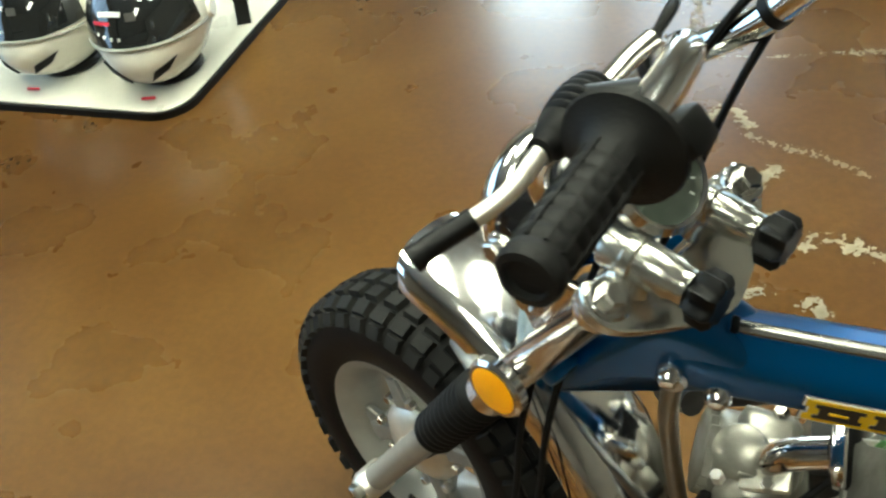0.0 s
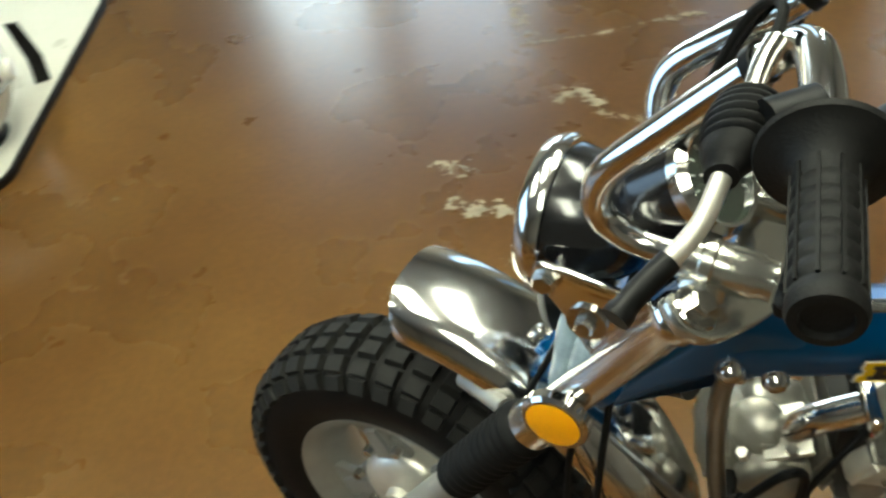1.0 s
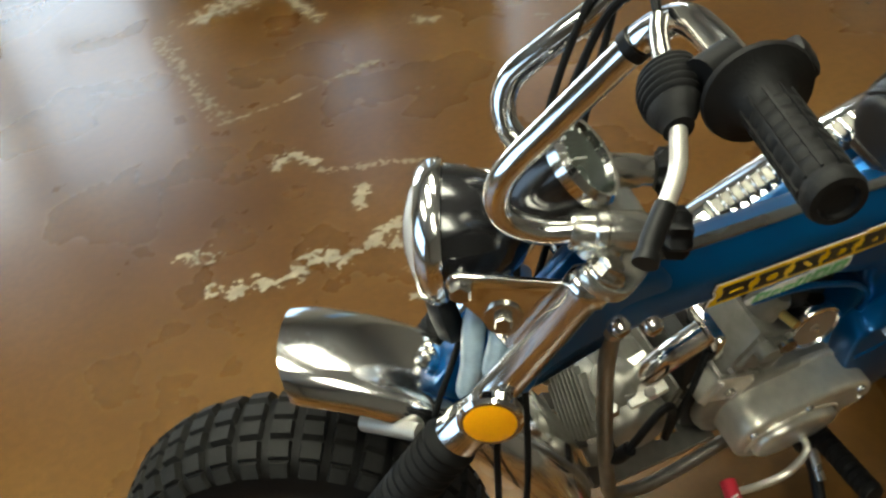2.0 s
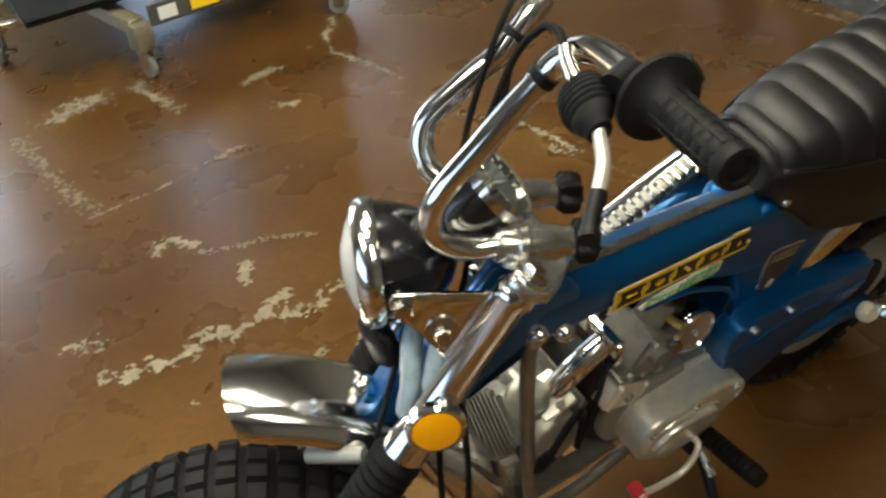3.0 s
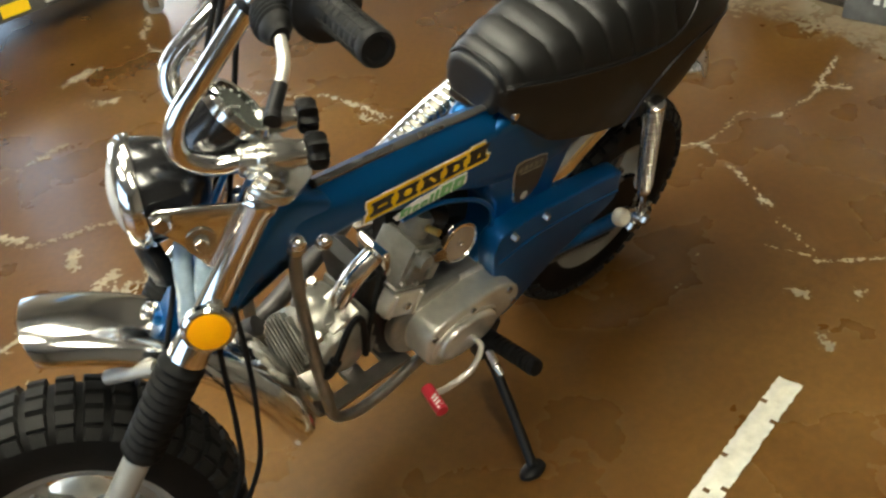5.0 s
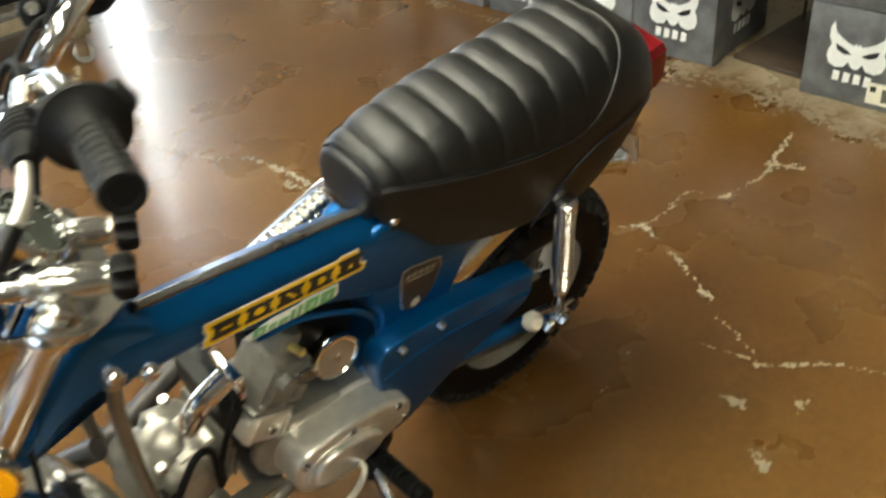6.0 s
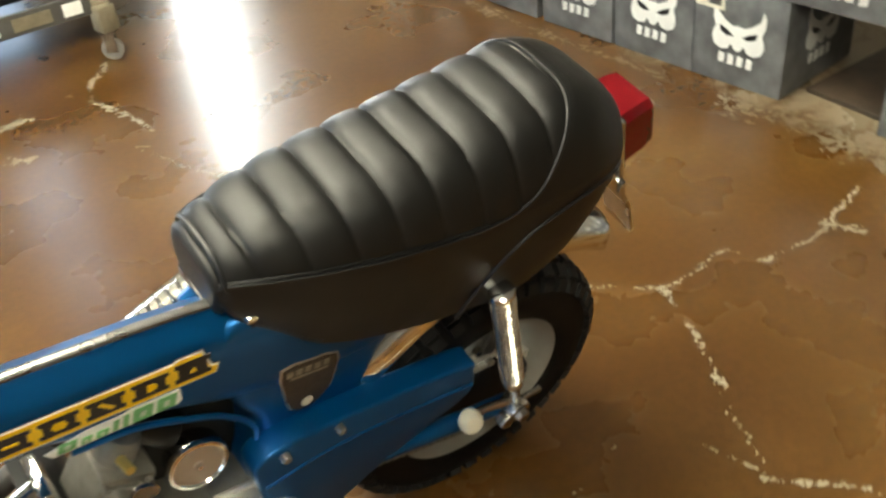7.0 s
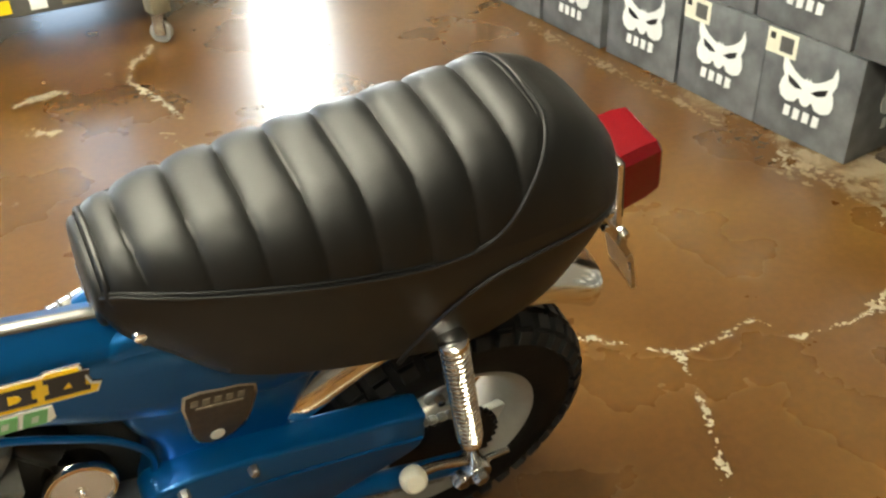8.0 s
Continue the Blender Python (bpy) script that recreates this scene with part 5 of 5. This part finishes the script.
SEAM0, SEAM1 = -0.030, 0.098


def seam_x(u):
    """Where the pleated panel ends, by the share u of the half width."""
    return SEAM0 + (SEAM1 - SEAM0) * (1 - min(1, abs(u)) ** 3.2) ** (1 / 3.2)


def puff(x, u):
    """Height of the padding over the stitching: round rolls with a tight crease between them."""
    xs = x - 0.006 * abs(u) ** 3
    ph = (xs - GROOVES[0]) / 0.0442
    k = ph - math.floor(ph)
    roll = (1 - abs(2 * k - 1) ** 2.6) ** 0.62
    return roll - 0.72


def seat_ring(x, n_top=60, n_side=10):
    crown, edge, hw, bot, hb = lerp_table(SEAT, x)
    ring = []
    for j in range(n_top + 1):
        u = math.sin(math.pi / 2 * (-1 + 2 * j / n_top))
        z = edge + (crown - edge) * (1 - abs(u) ** CROWN)
        y = hw * u
        inside = (seam_x(u) - x) / 0.008
        if inside > 0:
            fade = min(1, inside) * min(1, (1 - abs(u)) / 0.035) * min(1, max(0, x + 0.279) / 0.012)
            z += 0.0072 * puff(x, u) * fade
            y *= 1 + 0.030 * puff(x, u) * fade * abs(u) ** 3
        else:
            z += 0.0022 * min(1, -inside / 1.5) * (1 - abs(u) ** 6)
        ring.append(Vector((x, y, z)))
    for j in range(1, n_side + 1):
        u = j / n_side
        ring.append(Vector((x, hw + (hb - hw) * u + 0.005 * math.sin(math.pi * u), edge + (bot - edge) * u)))
    for j in range(n_side, 0, -1):
        u = j / n_side
        ring.append(Vector((x, -(hw + (hb - hw) * u + 0.005 * math.sin(math.pi * u)), edge + (bot - edge) * u)))
    return ring


seat = part("seat", loft([seat_ring(-0.285 + 0.483 * i / 260) for i in range(261)]), VINYL, bike, "black vinyl seat with rolled pleats and piping", sharp=75)
for side in (-1, 1):
    edge_pts = []
    for i in range(34):
        x = -0.283 + (SEAM0 + 0.283) * i / 33
        crown, edge, hw, bot, hb = lerp_table(SEAT, x)
        edge_pts.append((x, side * (hw + 0.0010), edge + 0.001))
    for k in range(1, 41):
        v = math.cos(math.pi / 2 * k / 40) ** (2 / 3.2)
        x = SEAM0 + (SEAM1 - SEAM0) * math.sin(math.pi / 2 * k / 40) ** (2 / 3.2)
        crown, edge, hw, bot, hb = lerp_table(SEAT, x)
        edge_pts.append((x, side * hw * v, edge + (crown - edge) * (1 - v ** CROWN) + 0.0012))
    part("seat_piping", tube(edge_pts, 0.0022, 8), PIPING, seat, "thin black seat piping")
    part("seat_stitching", tube([(x - 0.006 if i > 33 else x, y * (0.985 if i < 34 else 0.95), z + 0.0045 if i < 34 else z + 0.0008) for i, (x, y, z) in enumerate(edge_pts)], 0.0009, 6), PIPING, seat, "fine stitched line beside the piping")
    tail_pts = []
    for x, z in ((-0.046, 0.462), (-0.028, 0.500), (-0.003, 0.534), (0.034, 0.560), (0.080, 0.573), (0.120, 0.577), (0.160, 0.574), (0.190, 0.566)):
        crown, edge, hw, bot, hb = lerp_table(SEAT, x)
        u = min(1, max(0, (edge - z) / (edge - bot)))
        tail_pts.append((x, side * (hw + (hb - hw) * u + 0.005 * math.sin(math.pi * u) + 0.001), z))
    part("seat_piping", tube(tail_pts, 0.0024, 8, 5), PIPING, seat, "thin black seat piping")
rim = []
crown, edge, hw, bot, hb = lerp_table(SEAT, -0.276)
for k in range(25):
    u = -1 + 2 * k / 24
    rim.append((-0.277, hw * u, edge + (crown - edge) * (1 - abs(u) ** CROWN) + 0.001))
part("seat_piping", tube([(-0.258, -hb - 0.004, bot - 0.02)] + rim + [(-0.258, hb + 0.004, bot - 0.02)], 0.0028, 8), PIPING, seat, "thin black seat piping")
nose = []
for i in range(9):
    a = i / 8
    shrink = 1 - 0.30 * a ** 2
    ring = []
    for k in range(48):
        t = 2 * math.pi * k / 48
        c, w = math.cos(t), math.sin(t)
        gather = 1 + 0.035 * a * math.sin(t * 13) * (0.4 + 0.6 * max(0, -w))
        y = 0.047 * math.copysign(abs(c) ** 0.6, c) * shrink * gather
        z = 0.604 + (0.034 if w > 0 else 0.032) * math.copysign(abs(w) ** 0.75, w) * shrink * gather
        ring.append(Vector((-0.281 - 0.007 * math.sin(a * math.pi / 2), y, z)))
    nose.append(ring)
part("seat_nose", loft(nose), VINYL, seat, "gathered black vinyl nose of the seat", sharp=75)
part("seat_pan", block(0.006, 0.070, 0.014, pose(-0.286, 0, 0.574), 0.002, 2), BLACK, seat, "black edge of the seat pan")
part("seat_bolt", lathe([(0, 0.006), (0.005, 0.005), (0.006, 0), (0, 0)], 12, pose(-0.262, -0.056, 0.580, 90, 0, 0)), CHROME, seat)

# tail lamp and number plate bracket
tl = part("tail_lamp", block(0.008, 0.086, 0.100, pose(0.214, 0, 0.540, 0, -14, 0), 0.003, 3), CHROME, bike, "chrome tail lamp base")
lens = bmesh.new()
poly = [(-0.033, -0.036), (0.033, -0.036), (0.037, -0.030), (0.037, 0.034), (0.029, 0.044), (-0.029, 0.044), (-0.037, 0.034), (-0.037, -0.030)]
rl = [[Vector((x, y * s, z * s * q)) for y, z in poly] for x, s, q in ((0, 1.0, 1.0), (0.030, 0.99, 0.98), (0.046, 0.94, 0.92), (0.050, 0.86, 0.84))]
loft(rl, bm=lens)
part("tail_lens", lens, RED_LENS, tl, "faceted red tail lamp lens", m=pose(0.220, 0, 0.541, 0, -14, 0), sharp=25)
part("lamp_gasket", block(0.004, 0.079, 0.084, pose(0.2185, 0, 0.544, 0, -14, 0), 0.001, 1), BLACK_MATT, tl)
for z in (0.500, 0.520):
    part("lamp_screw", hexnut(0.005, 0.006, pose(0.206, -0.040, z, 90, 0, 0)), CHROME, tl)
plate = bmesh.new()
prism([(0.208, 0.496), (0.214, 0.498), (0.252, 0.452), (0.286, 0.396), (0.306, 0.338), (0.301, 0.336), (0.280, 0.392), (0.246, 0.447)], -0.016, 0.034, 0.0012, 2, plate)
prism([(0.252, 0.452), (0.262, 0.440), (0.264, 0.420), (0.250, 0.438)], -0.020, -0.014, 0.001, 1, plate)
part("plate_bracket", plate, CHROME_WORN, bike, "bent dull number plate bracket", m=pose(0.008, 0, -0.008))
part("plate_bolt", hexnut(0.008, 0.010, pose(0.272, -0.004, 0.424, 0, 58, 0)), CHROME_WORN, bike)
part("tail_bracket", prism([(0.10, 0.54), (0.207, 0.57), (0.208, 0.505), (0.12, 0.49)], -0.03, 0.03, 0.004, 2), BLACK_MATT, bike, "dark bracket under the seat tail")
# exhaust on the far side
ex = tube([(-0.600, 0.045, 0.335), (-0.630, 0.075, 0.300), (-0.560, 0.100, 0.260), (-0.450, 0.108, 0.310), (-0.380, 0.108, 0.360)], 0.014, 16, 8)
eo = part("exhaust", ex, DARK_STEEL, bike, "dark weathered exhaust pipe with a chrome silencer")
part("silencer", tube([(-0.400, 0.106, 0.350), (-0.340, 0.108, 0.385), (-0.200, 0.112, 0.440), (-0.090, 0.112, 0.470)], 0.034, 20, 6, radii=lambda u: 0.018 + 0.020 * min(1, min(u, 1 - u) * 6 + 0.2)), CHROME, eo, "chrome silencer")
GA, GB = Vector((-0.370, 0.104, 0.420)), Vector((-0.180, 0.104, 0.497))
gm = along(GA, GB)
shield_ob = part("heat_shield", block(0.020, 0.010, (GB - GA).length, gm @ pose(0, 0, (GB - GA).length / 2), 0.003, 2), ALLOY_DARK, bike, "ridged chrome heat shield beside the frame")
for k in range(15):
    part("shield_rib", block(0.025, 0.018, 0.0055, gm @ pose(-0.002, 0, 0.008 + 0.0128 * k), 0.002, 1), CHROME, shield_ob)


# ---------- display board with helmets ----------
def flat_slab(name, pts, z0, z1, mat, parent, label=""):
    b = bmesh.new()
    f = b.faces.new([b.verts.new((x, y, z0)) for x, y in pts])
    r = bmesh.ops.extrude_face_region(b, geom=[f])
    bmesh.ops.translate(b, vec=(0, 0, z1 - z0), verts=[v for v in r["geom"] if isinstance(v, bmesh.types.BMVert)])
    return part(name, b, mat, parent, label)


def board():
    w, d, r = 0.95, 0.85, 0.09
    x1, y0 = -1.800, 1.00

    def rounded(g):
        pts = [(x1 - w, y0 - g)]
        for k in range(11):
            a = radians(-90 + 90 * k / 10)
            pts.append((x1 - r + (r + g) * math.cos(a), y0 + r + (r + g) * math.sin(a)))
        return pts + [(x1 + g, y0 + d), (x1 - w, y0 + d)]

    ob = thing("display_board", I4, "low pale display board with a black edge lying on the floor", "board")
    flat_slab("board_edge", rounded(0.0), 0.0, 0.016, BLACK_MATT, ob, "black board edge")
    flat_slab("board_top", rounded(-0.010), 0.012, 0.019, BOARD, ob, "pale cream board top")


board()


def helmet(m):
    """A white full-face helmet: shell, chin bar, dark visor and vents; it faces -y."""
    ob = thing("helmet", m, "white full-face helmet with a dark visor on a display board", "helmet", "helmets on the board")

    def surface(th, ph):
        """Radius of the shell by bearing th (0: face) and height angle ph."""
        r = 0.128
        x, y, z = math.sin(th) * math.cos(ph), -math.cos(th) * math.cos(ph), math.sin(ph)
        chin = max(0, -y) ** 2 * max(0, -z + 0.25)
        return Vector((x * r * (0.98 - 0.10 * max(0, -z)), y * r * (1.16 + 0.42 * chin), 0.135 + z * r * (1.02 if z > 0 else 1.05)))

    def shell(th0, th1, ph0, ph1, n, k, grow):
        bm = bmesh.new()
        rows = []
        for i in range(n + 1):
            th = th0 + (th1 - th0) * i / n
            row = []
            for j in range(k + 1):
                ph = ph0 + (ph1 - ph0) * j / k
                c = Vector((0, 0, 0.135))
                p = surface(th, ph)
                row.append(bm.verts.new(c + (p - c) * grow))
            rows.append(row)
        for u, v in zip(rows, rows[1:]):
            for j in range(k):
                bm.faces.new((u[j], v[j], v[j + 1], u[j + 1]))
        bmesh.ops.remove_doubles(bm, verts=bm.verts, dist=0.0004)
        return bm

    part("shell", shell(-math.pi, math.pi, radians(-80), radians(90), 48, 26, 1.0), SHELL, ob, "glossy white shell")
    part("visor", shell(radians(-72), radians(72), radians(2), radians(50), 28, 12, 1.018), VISOR, ob, "dark reflective visor")
    for th, ph, w, h, mat, text in ((-14, 30, 0.050, 0.010, WHITE_INK, "white bar printed on the visor"), (-24, 22, 0.040, 0.007, RED_RUBBER, "dull red bar on the visor"), (8, 27, 0.022, 0.016, GREY_BOARD, "grey label on the visor"),
                                    (-30, 12, 0.006, 0.007, WHITE_INK, ""), (-22, 11, 0.006, 0.007, WHITE_INK, ""), (-14, 10, 0.006, 0.007, WHITE_INK, ""), (-6, 10, 0.006, 0.007, WHITE_INK, "")):
        c = Vector((0, 0, 0.135))
        q = c + (surface(radians(th), radians(ph)) - c) * 1.021
        part("visor_mark", block(w, h, 0.0012, Matrix.Translation(q) @ (q - c).to_track_quat("Z", "Y").to_matrix().to_4x4(), 0.0003, 1), mat, ob, text)
    trim = [Vector((0, 0, 0.135)) + (surface(radians(a), radians(-1 + 3.0 * math.cos(radians(a * 2)))) - Vector((0, 0, 0.135))) * 1.02 for a in range(-80, 81, 5)]
    part("visor_trim", tube(trim, 0.004, 8), material("grey_helmet_trim", (0.30, 0.30, 0.26), 0.4), ob, "grey trim below the visor")
    for s in (-1, 1):
        vent = bmesh.new()
        a = [Vector((0, 0, 0.135)) + (surface(radians(s * t), radians(p)) - Vector((0, 0, 0.135))) * 1.035 for t, p in ((12, -34), (18, -22), (40, -15), (32, -25), (20, -30))]
        vent.faces.new([vent.verts.new(q) for q in a])
        r = bmesh.ops.extrude_face_region(vent, geom=vent.faces[:])
        bmesh.ops.translate(vent, vec=(0, 0.006, 0), verts=[v for v in r["geom"] if isinstance(v, bmesh.types.BMVert)])
        part("vent", vent, BLACK_MATT, ob, "black chin vent")
        q = Vector((0, 0, 0.135)) + (surface(radians(s * 92), radians(0)) - Vector((0, 0, 0.135))) * 1.0
        part("visor_pivot", lathe([(0, 0.008), (0.020, 0.007), (0.024, 0.0), (0, 0)], 20, along(q, q + Vector((s, 0, 0)))), SHELL, ob)
    part("chin_mark", block(0.030, 0.004, 0.006, pose(0, -0.150, 0.022), 0.001, 1), RED_RUBBER, ob, "small red mark on the chin")
    part("neck_roll", lathe([(0.050, 0.002), (0.066, 0.000), (0.074, 0.008), (0.070, 0.020), (0.055, 0.024)], 32), BLACK_MATT, ob, "black padded neck roll")
    return ob


h1 = helmet(pose(-1.925, 1.185, 0.019, 0, 0, 14) @ Matrix.Scale(1.08, 4))
copy_thing(h1, pose(-2.215, 1.195, 0.019, 0, 0, 4))
strap = thing("strap", I4, "black webbing strap lying beside the helmet", "strap")
part("webbing", prism([(0, 0), (0.035, 0.0), (0.040, 0.060), (0.022, 0.150), (-0.006, 0.155), (0.006, 0.06)], 0, 0.012, 0.003, 2, m=pose(-1.855, 1.39, 0.020, 0, 0, 25)), BLACK_MATT, strap)


# ---------- cartons along the wall ----------
def carton(m, size, label_at=None, label_on=True):
    """A dark printed carton with a white horned-mask mark drawn as plain shapes; its front faces -x."""
    w, d, h = size
    ob = thing("carton", m, "dark grey printed carton with a white mask mark", "box", "cartons by the wall")
    part("box_body", block(d, w, h, pose(d / 2, 0, h / 2), 0.003, 2), CARD, ob)
    flap = bmesh.new()
    block(d * 0.98, 0.004, 0.0012, pose(d / 2, 0, h + 0.0004), bm=flap)
    part("box_seam", flap, INK, ob)

    def mark(poly, at, mat=WHITE_INK, t=0.0012, face="front"):
        b = bmesh.new()
        f = b.faces.new([b.verts.new((0, -u, v)) for u, v in poly])
        r = bmesh.ops.extrude_face_region(b, geom=[f])
        bmesh.ops.translate(b, vec=(-t, 0, 0), verts=[v for v in r["geom"] if isinstance(v, bmesh.types.BMVert)])
        return b

    def place(b, face):
        return pose(-0.0004, 0, h * 0.56) if face == "front" else pose(d / 2, -w / 2 - 0.0004, h * 0.56, 0, 0, 90)

    s = 0.067 * w / 0.236
    half = [(0.0, 0.20), (0.06, 0.32), (0.13, 0.22), (0.30, 0.27), (0.55, 0.40), (0.80, 0.62), (0.90, 0.97), (1.0, 0.72), (0.99, 0.40), (0.88, 0.14), (0.97, -0.05), (1.0, -0.30), (0.90, -0.54), (0.64, -0.66), (0.38, -0.60), (0.24, -0.40), (0.12, -0.58), (0.0, -0.62)]
    eye = [(0.16, -0.10), (0.40, 0.06), (0.74, 0.20), (0.68, -0.02), (0.42, -0.14)]
    for face in ("front", "side"):
        mm = place(None, face)
        mask = part("mask_mark", mark([(u * s, v * s) for u, v in half] + [(-u * s, v * s) for u, v in half[-2:0:-1]], 0), PRINT, ob, "white mask shape printed on the card", m=mm)
        for sg in (-1, 1):
            part("mask_eye", mark([(sg * u * s, v * s) for u, v in eye], 0, t=0.0020), INK, mask, m=mm)
        for k in range(4):
            x0 = -0.70 + 0.36 * k
            part("mark_bar", mark([(u * s, v * s) for u, v in ((x0, -1.14 - 0.03 * (k % 2)), (x0 + 0.22, -1.13), (x0 + 0.24, -0.80), (x0 + 0.02, -0.78))], 0), PRINT, ob, m=mm)
    if label_on:
        lx, lz = label_at or (-0.075, 0.205)
        st = part("sticker", mark([(lx - 0.038, lz - 0.026), (lx + 0.038, lz - 0.026), (lx + 0.038, lz + 0.026), (lx - 0.038, lz + 0.026)], 0, t=0.0008), CREAM, ob, "cream paper label", m=pose(-0.0016, 0, 0))
        part("label_bar", mark([(lx - 0.004, lz - 0.017), (lx + 0.029, lz - 0.017), (lx + 0.029, lz + 0.016), (lx - 0.004, lz + 0.016)], 0, t=0.0014), GREY_BOARD, st, m=pose(-0.0016, 0, 0))
        part("label_bar", mark([(lx - 0.031, lz + 0.004), (lx - 0.018, lz + 0.004), (lx - 0.018, lz + 0.018), (lx - 0.031, lz + 0.018)], 0, t=0.0014), INK, st, m=pose(-0.0016, 0, 0))
    return ob


LINE_A, LINE_B = Vector((1.105, 1.530, 0)), Vector((1.262, 0.084, 0))
LD = (LINE_B - LINE_A).normalized()


def on_line(y, z, turn=0.0, push=0.0):
    """A carton's pose: the middle of its front foot where the line of cartons passes y."""
    p = LINE_A + LD * ((y - LINE_A.y) / LD.y)
    ang = math.degrees(math.atan2(LD.x, -LD.y))
    return Matrix.Translation(p + Vector((push, 0, z))) @ pose(0, 0, 0, 0, 0, ang + turn)


SIZE = (0.236, 0.30, 0.228)
plain = carton(on_line(0.664, 0.001, 0.6), SIZE, (-0.078, 0.200))
for y, z, tn in ((0.90, 0.001, -0.5), (1.143, 0.001, 0.4), (1.40, 0.001, -1.0), (1.645, 0.001, 0.5), (1.89, 0.001, 0), (2.135, 0.001, 0.4), (2.38, 0.001, -0.4)):
    copy_thing(plain, on_line(y, z, tn))
low = carton(on_line(0.198, 0.001, 1.2), SIZE, (0.075, 0.040))
copy_thing(low, on_line(-0.05, 0.001, -0.6))
copy_thing(low, on_line(-0.30, 0.001, 0.4))
for y, tn in ((0.708, -0.7), (0.950, 0.5), (1.193, -0.4), (1.437, 0.6), (1.68, 0), (1.925, 0.4), (2.17, -0.3), (0.163, 0.5), (-0.083, -0.4), (-0.33, 0.2)):
    copy_thing(plain, on_line(y, 0.231, tn, 0.004))

carton(on_line(0.436, 0.231, 0.3, 0.004), (0.296, 0.30, 0.228), label_on=False)

# pallet slats in the gap between the cartons
pallet = thing("wire_rack", I4, "low dark wire rack with pale panels behind the cartons", "rack")
# dark sheet laid over the floor as the shadow in the gap
part("gap_shade_sheet", block(0.36, 0.215, 0.012, pose(1.47, 0.428, 0.006), 0.002), CARTON_SHADE, pallet, "dark sheet on the floor for the shade between the cartons")
for k in range(2):
    part("rack_panel", block(0.006, 0.105, 0.30, pose(1.61, 0.375 + 0.112 * k, 0.22), 0.001, 1), CREAM, pallet, "pale panel behind the wires")
for k in range(4):
    part("rack_wire", tube([(1.58, 0.33 + 0.06 * k, 0.0), (1.58, 0.33 + 0.06 * k, 0.42)], 0.004, 8), FRAME_DARK, pallet)
for z in (0.10, 0.22, 0.34):
    part("rack_wire", tube([(1.585, 0.31, z), (1.585, 0.54, z)], 0.004, 8), FRAME_DARK, pallet)


# ---------- rolling stand ----------
def rolling_stand():
    ob = thing("rolling_stand", I4, "beige steel rolling stand with a printed board on rubber casters", "stand")
    A, B = Vector((-0.403, 1.925, 0)), Vector((0.172, 1.912, 0))
    C = Vector((-0.695, 2.32, 0))
    D = Vector((0.25, 2.55, 0))
    for p, n in ((A, 20), (B, 60), (C, -30), (D, 10)):
        fork = bmesh.new()
        turn = pose(p.x, p.y, 0, 0, 0, n)
        for s in (-1, 1):
            block(0.003, 0.030, 0.058, turn @ pose(0.014 * s, 0, 0.052), 0.001, 1, fork)
        block(0.036, 0.036, 0.006, turn @ pose(0, 0, 0.082), 0.001, 1, fork)
        cs = part("caster", fork, CHROME_WORN, ob, "metal caster fork")
        part("caster_wheel", lathe([(0, -0.010), (0.010, -0.010), (0.012, -0.008), (0.026, -0.009), (0.030, -0.006), (0.030, 0.006), (0.026, 0.009), (0.012, 0.008), (0.010, 0.010), (0, 0.010)], 24, turn @ pose(0, 0, 0.0302, 0, 90, 0)), WHEEL_GREY, cs, "grey rubber caster wheel")
        part("axle_bolt", hexnut(0.007, 0.030, turn @ pose(0.014, 0, 0.03, 0, 90, 0)), CHROME_WORN, cs)
        part("foot_block", block(0.052, 0.052, 0.070, pose(p.x, p.y, 0.120, 0, 0, 12), 0.004, 2), BEIGE_METAL, ob)
    beams = [(A + Vector((0, 0, 0.145)), A + Vector((-0.10, 0.55, 0.150)), 0.022), (B + Vector((0, 0, 0.145)), D + Vector((0, 0, 0.150)), 0.022),
             (C + Vector((0, 0, 0.15)), D + Vector((0, 0, 0.15)), 0.018), (Vector((-0.44, 2.14, 0.15)), Vector((-1.05, 2.26, 0.15)), 0.010)]
    for p, q, w in beams:
        d = (q - p)
        part("beam", block(w * 2, w * 2, d.length, along(p, q) @ pose(0, 0, d.length / 2), 0.003, 1), BEIGE_METAL if w > 0.012 else CHROME_WORN, ob)
    p, q = Vector((-0.370, 1.925, 0.165)), Vector((0.150, 1.912, 0.165))
    d = q - p
    mb = along(p, q)
    bd_ = part("printed_board", block(0.058, 0.012, d.length, pose((p.x + q.x) / 2, p.y - 0.006, 0.165, 0, 90, 0), 0.002, 1), GREY_BOARD, ob, "grey printed board along the stand")
    for k, (w, mat) in enumerate(((0.05, WHITE_INK), (0.08, YELLOW), (0.04, WHITE_INK), (0.10, BEIGE_METAL), (0.05, WHITE_INK))):
        part("printed_bar", block(w, 0.002, 0.034, pose(p.x + 0.05 + 0.105 * k, p.y - 0.0135, 0.165)), mat, bd_)
    # black in place of shade, and drawn forward to shade the floor
    part("deck", block(1.0, 0.60, 0.020, pose(-0.15, 2.29, 0.205, 0, 0, -1), 0.003, 1), BLACK_MATT, ob, "stand deck blackened for the shade there")


rolling_stand()
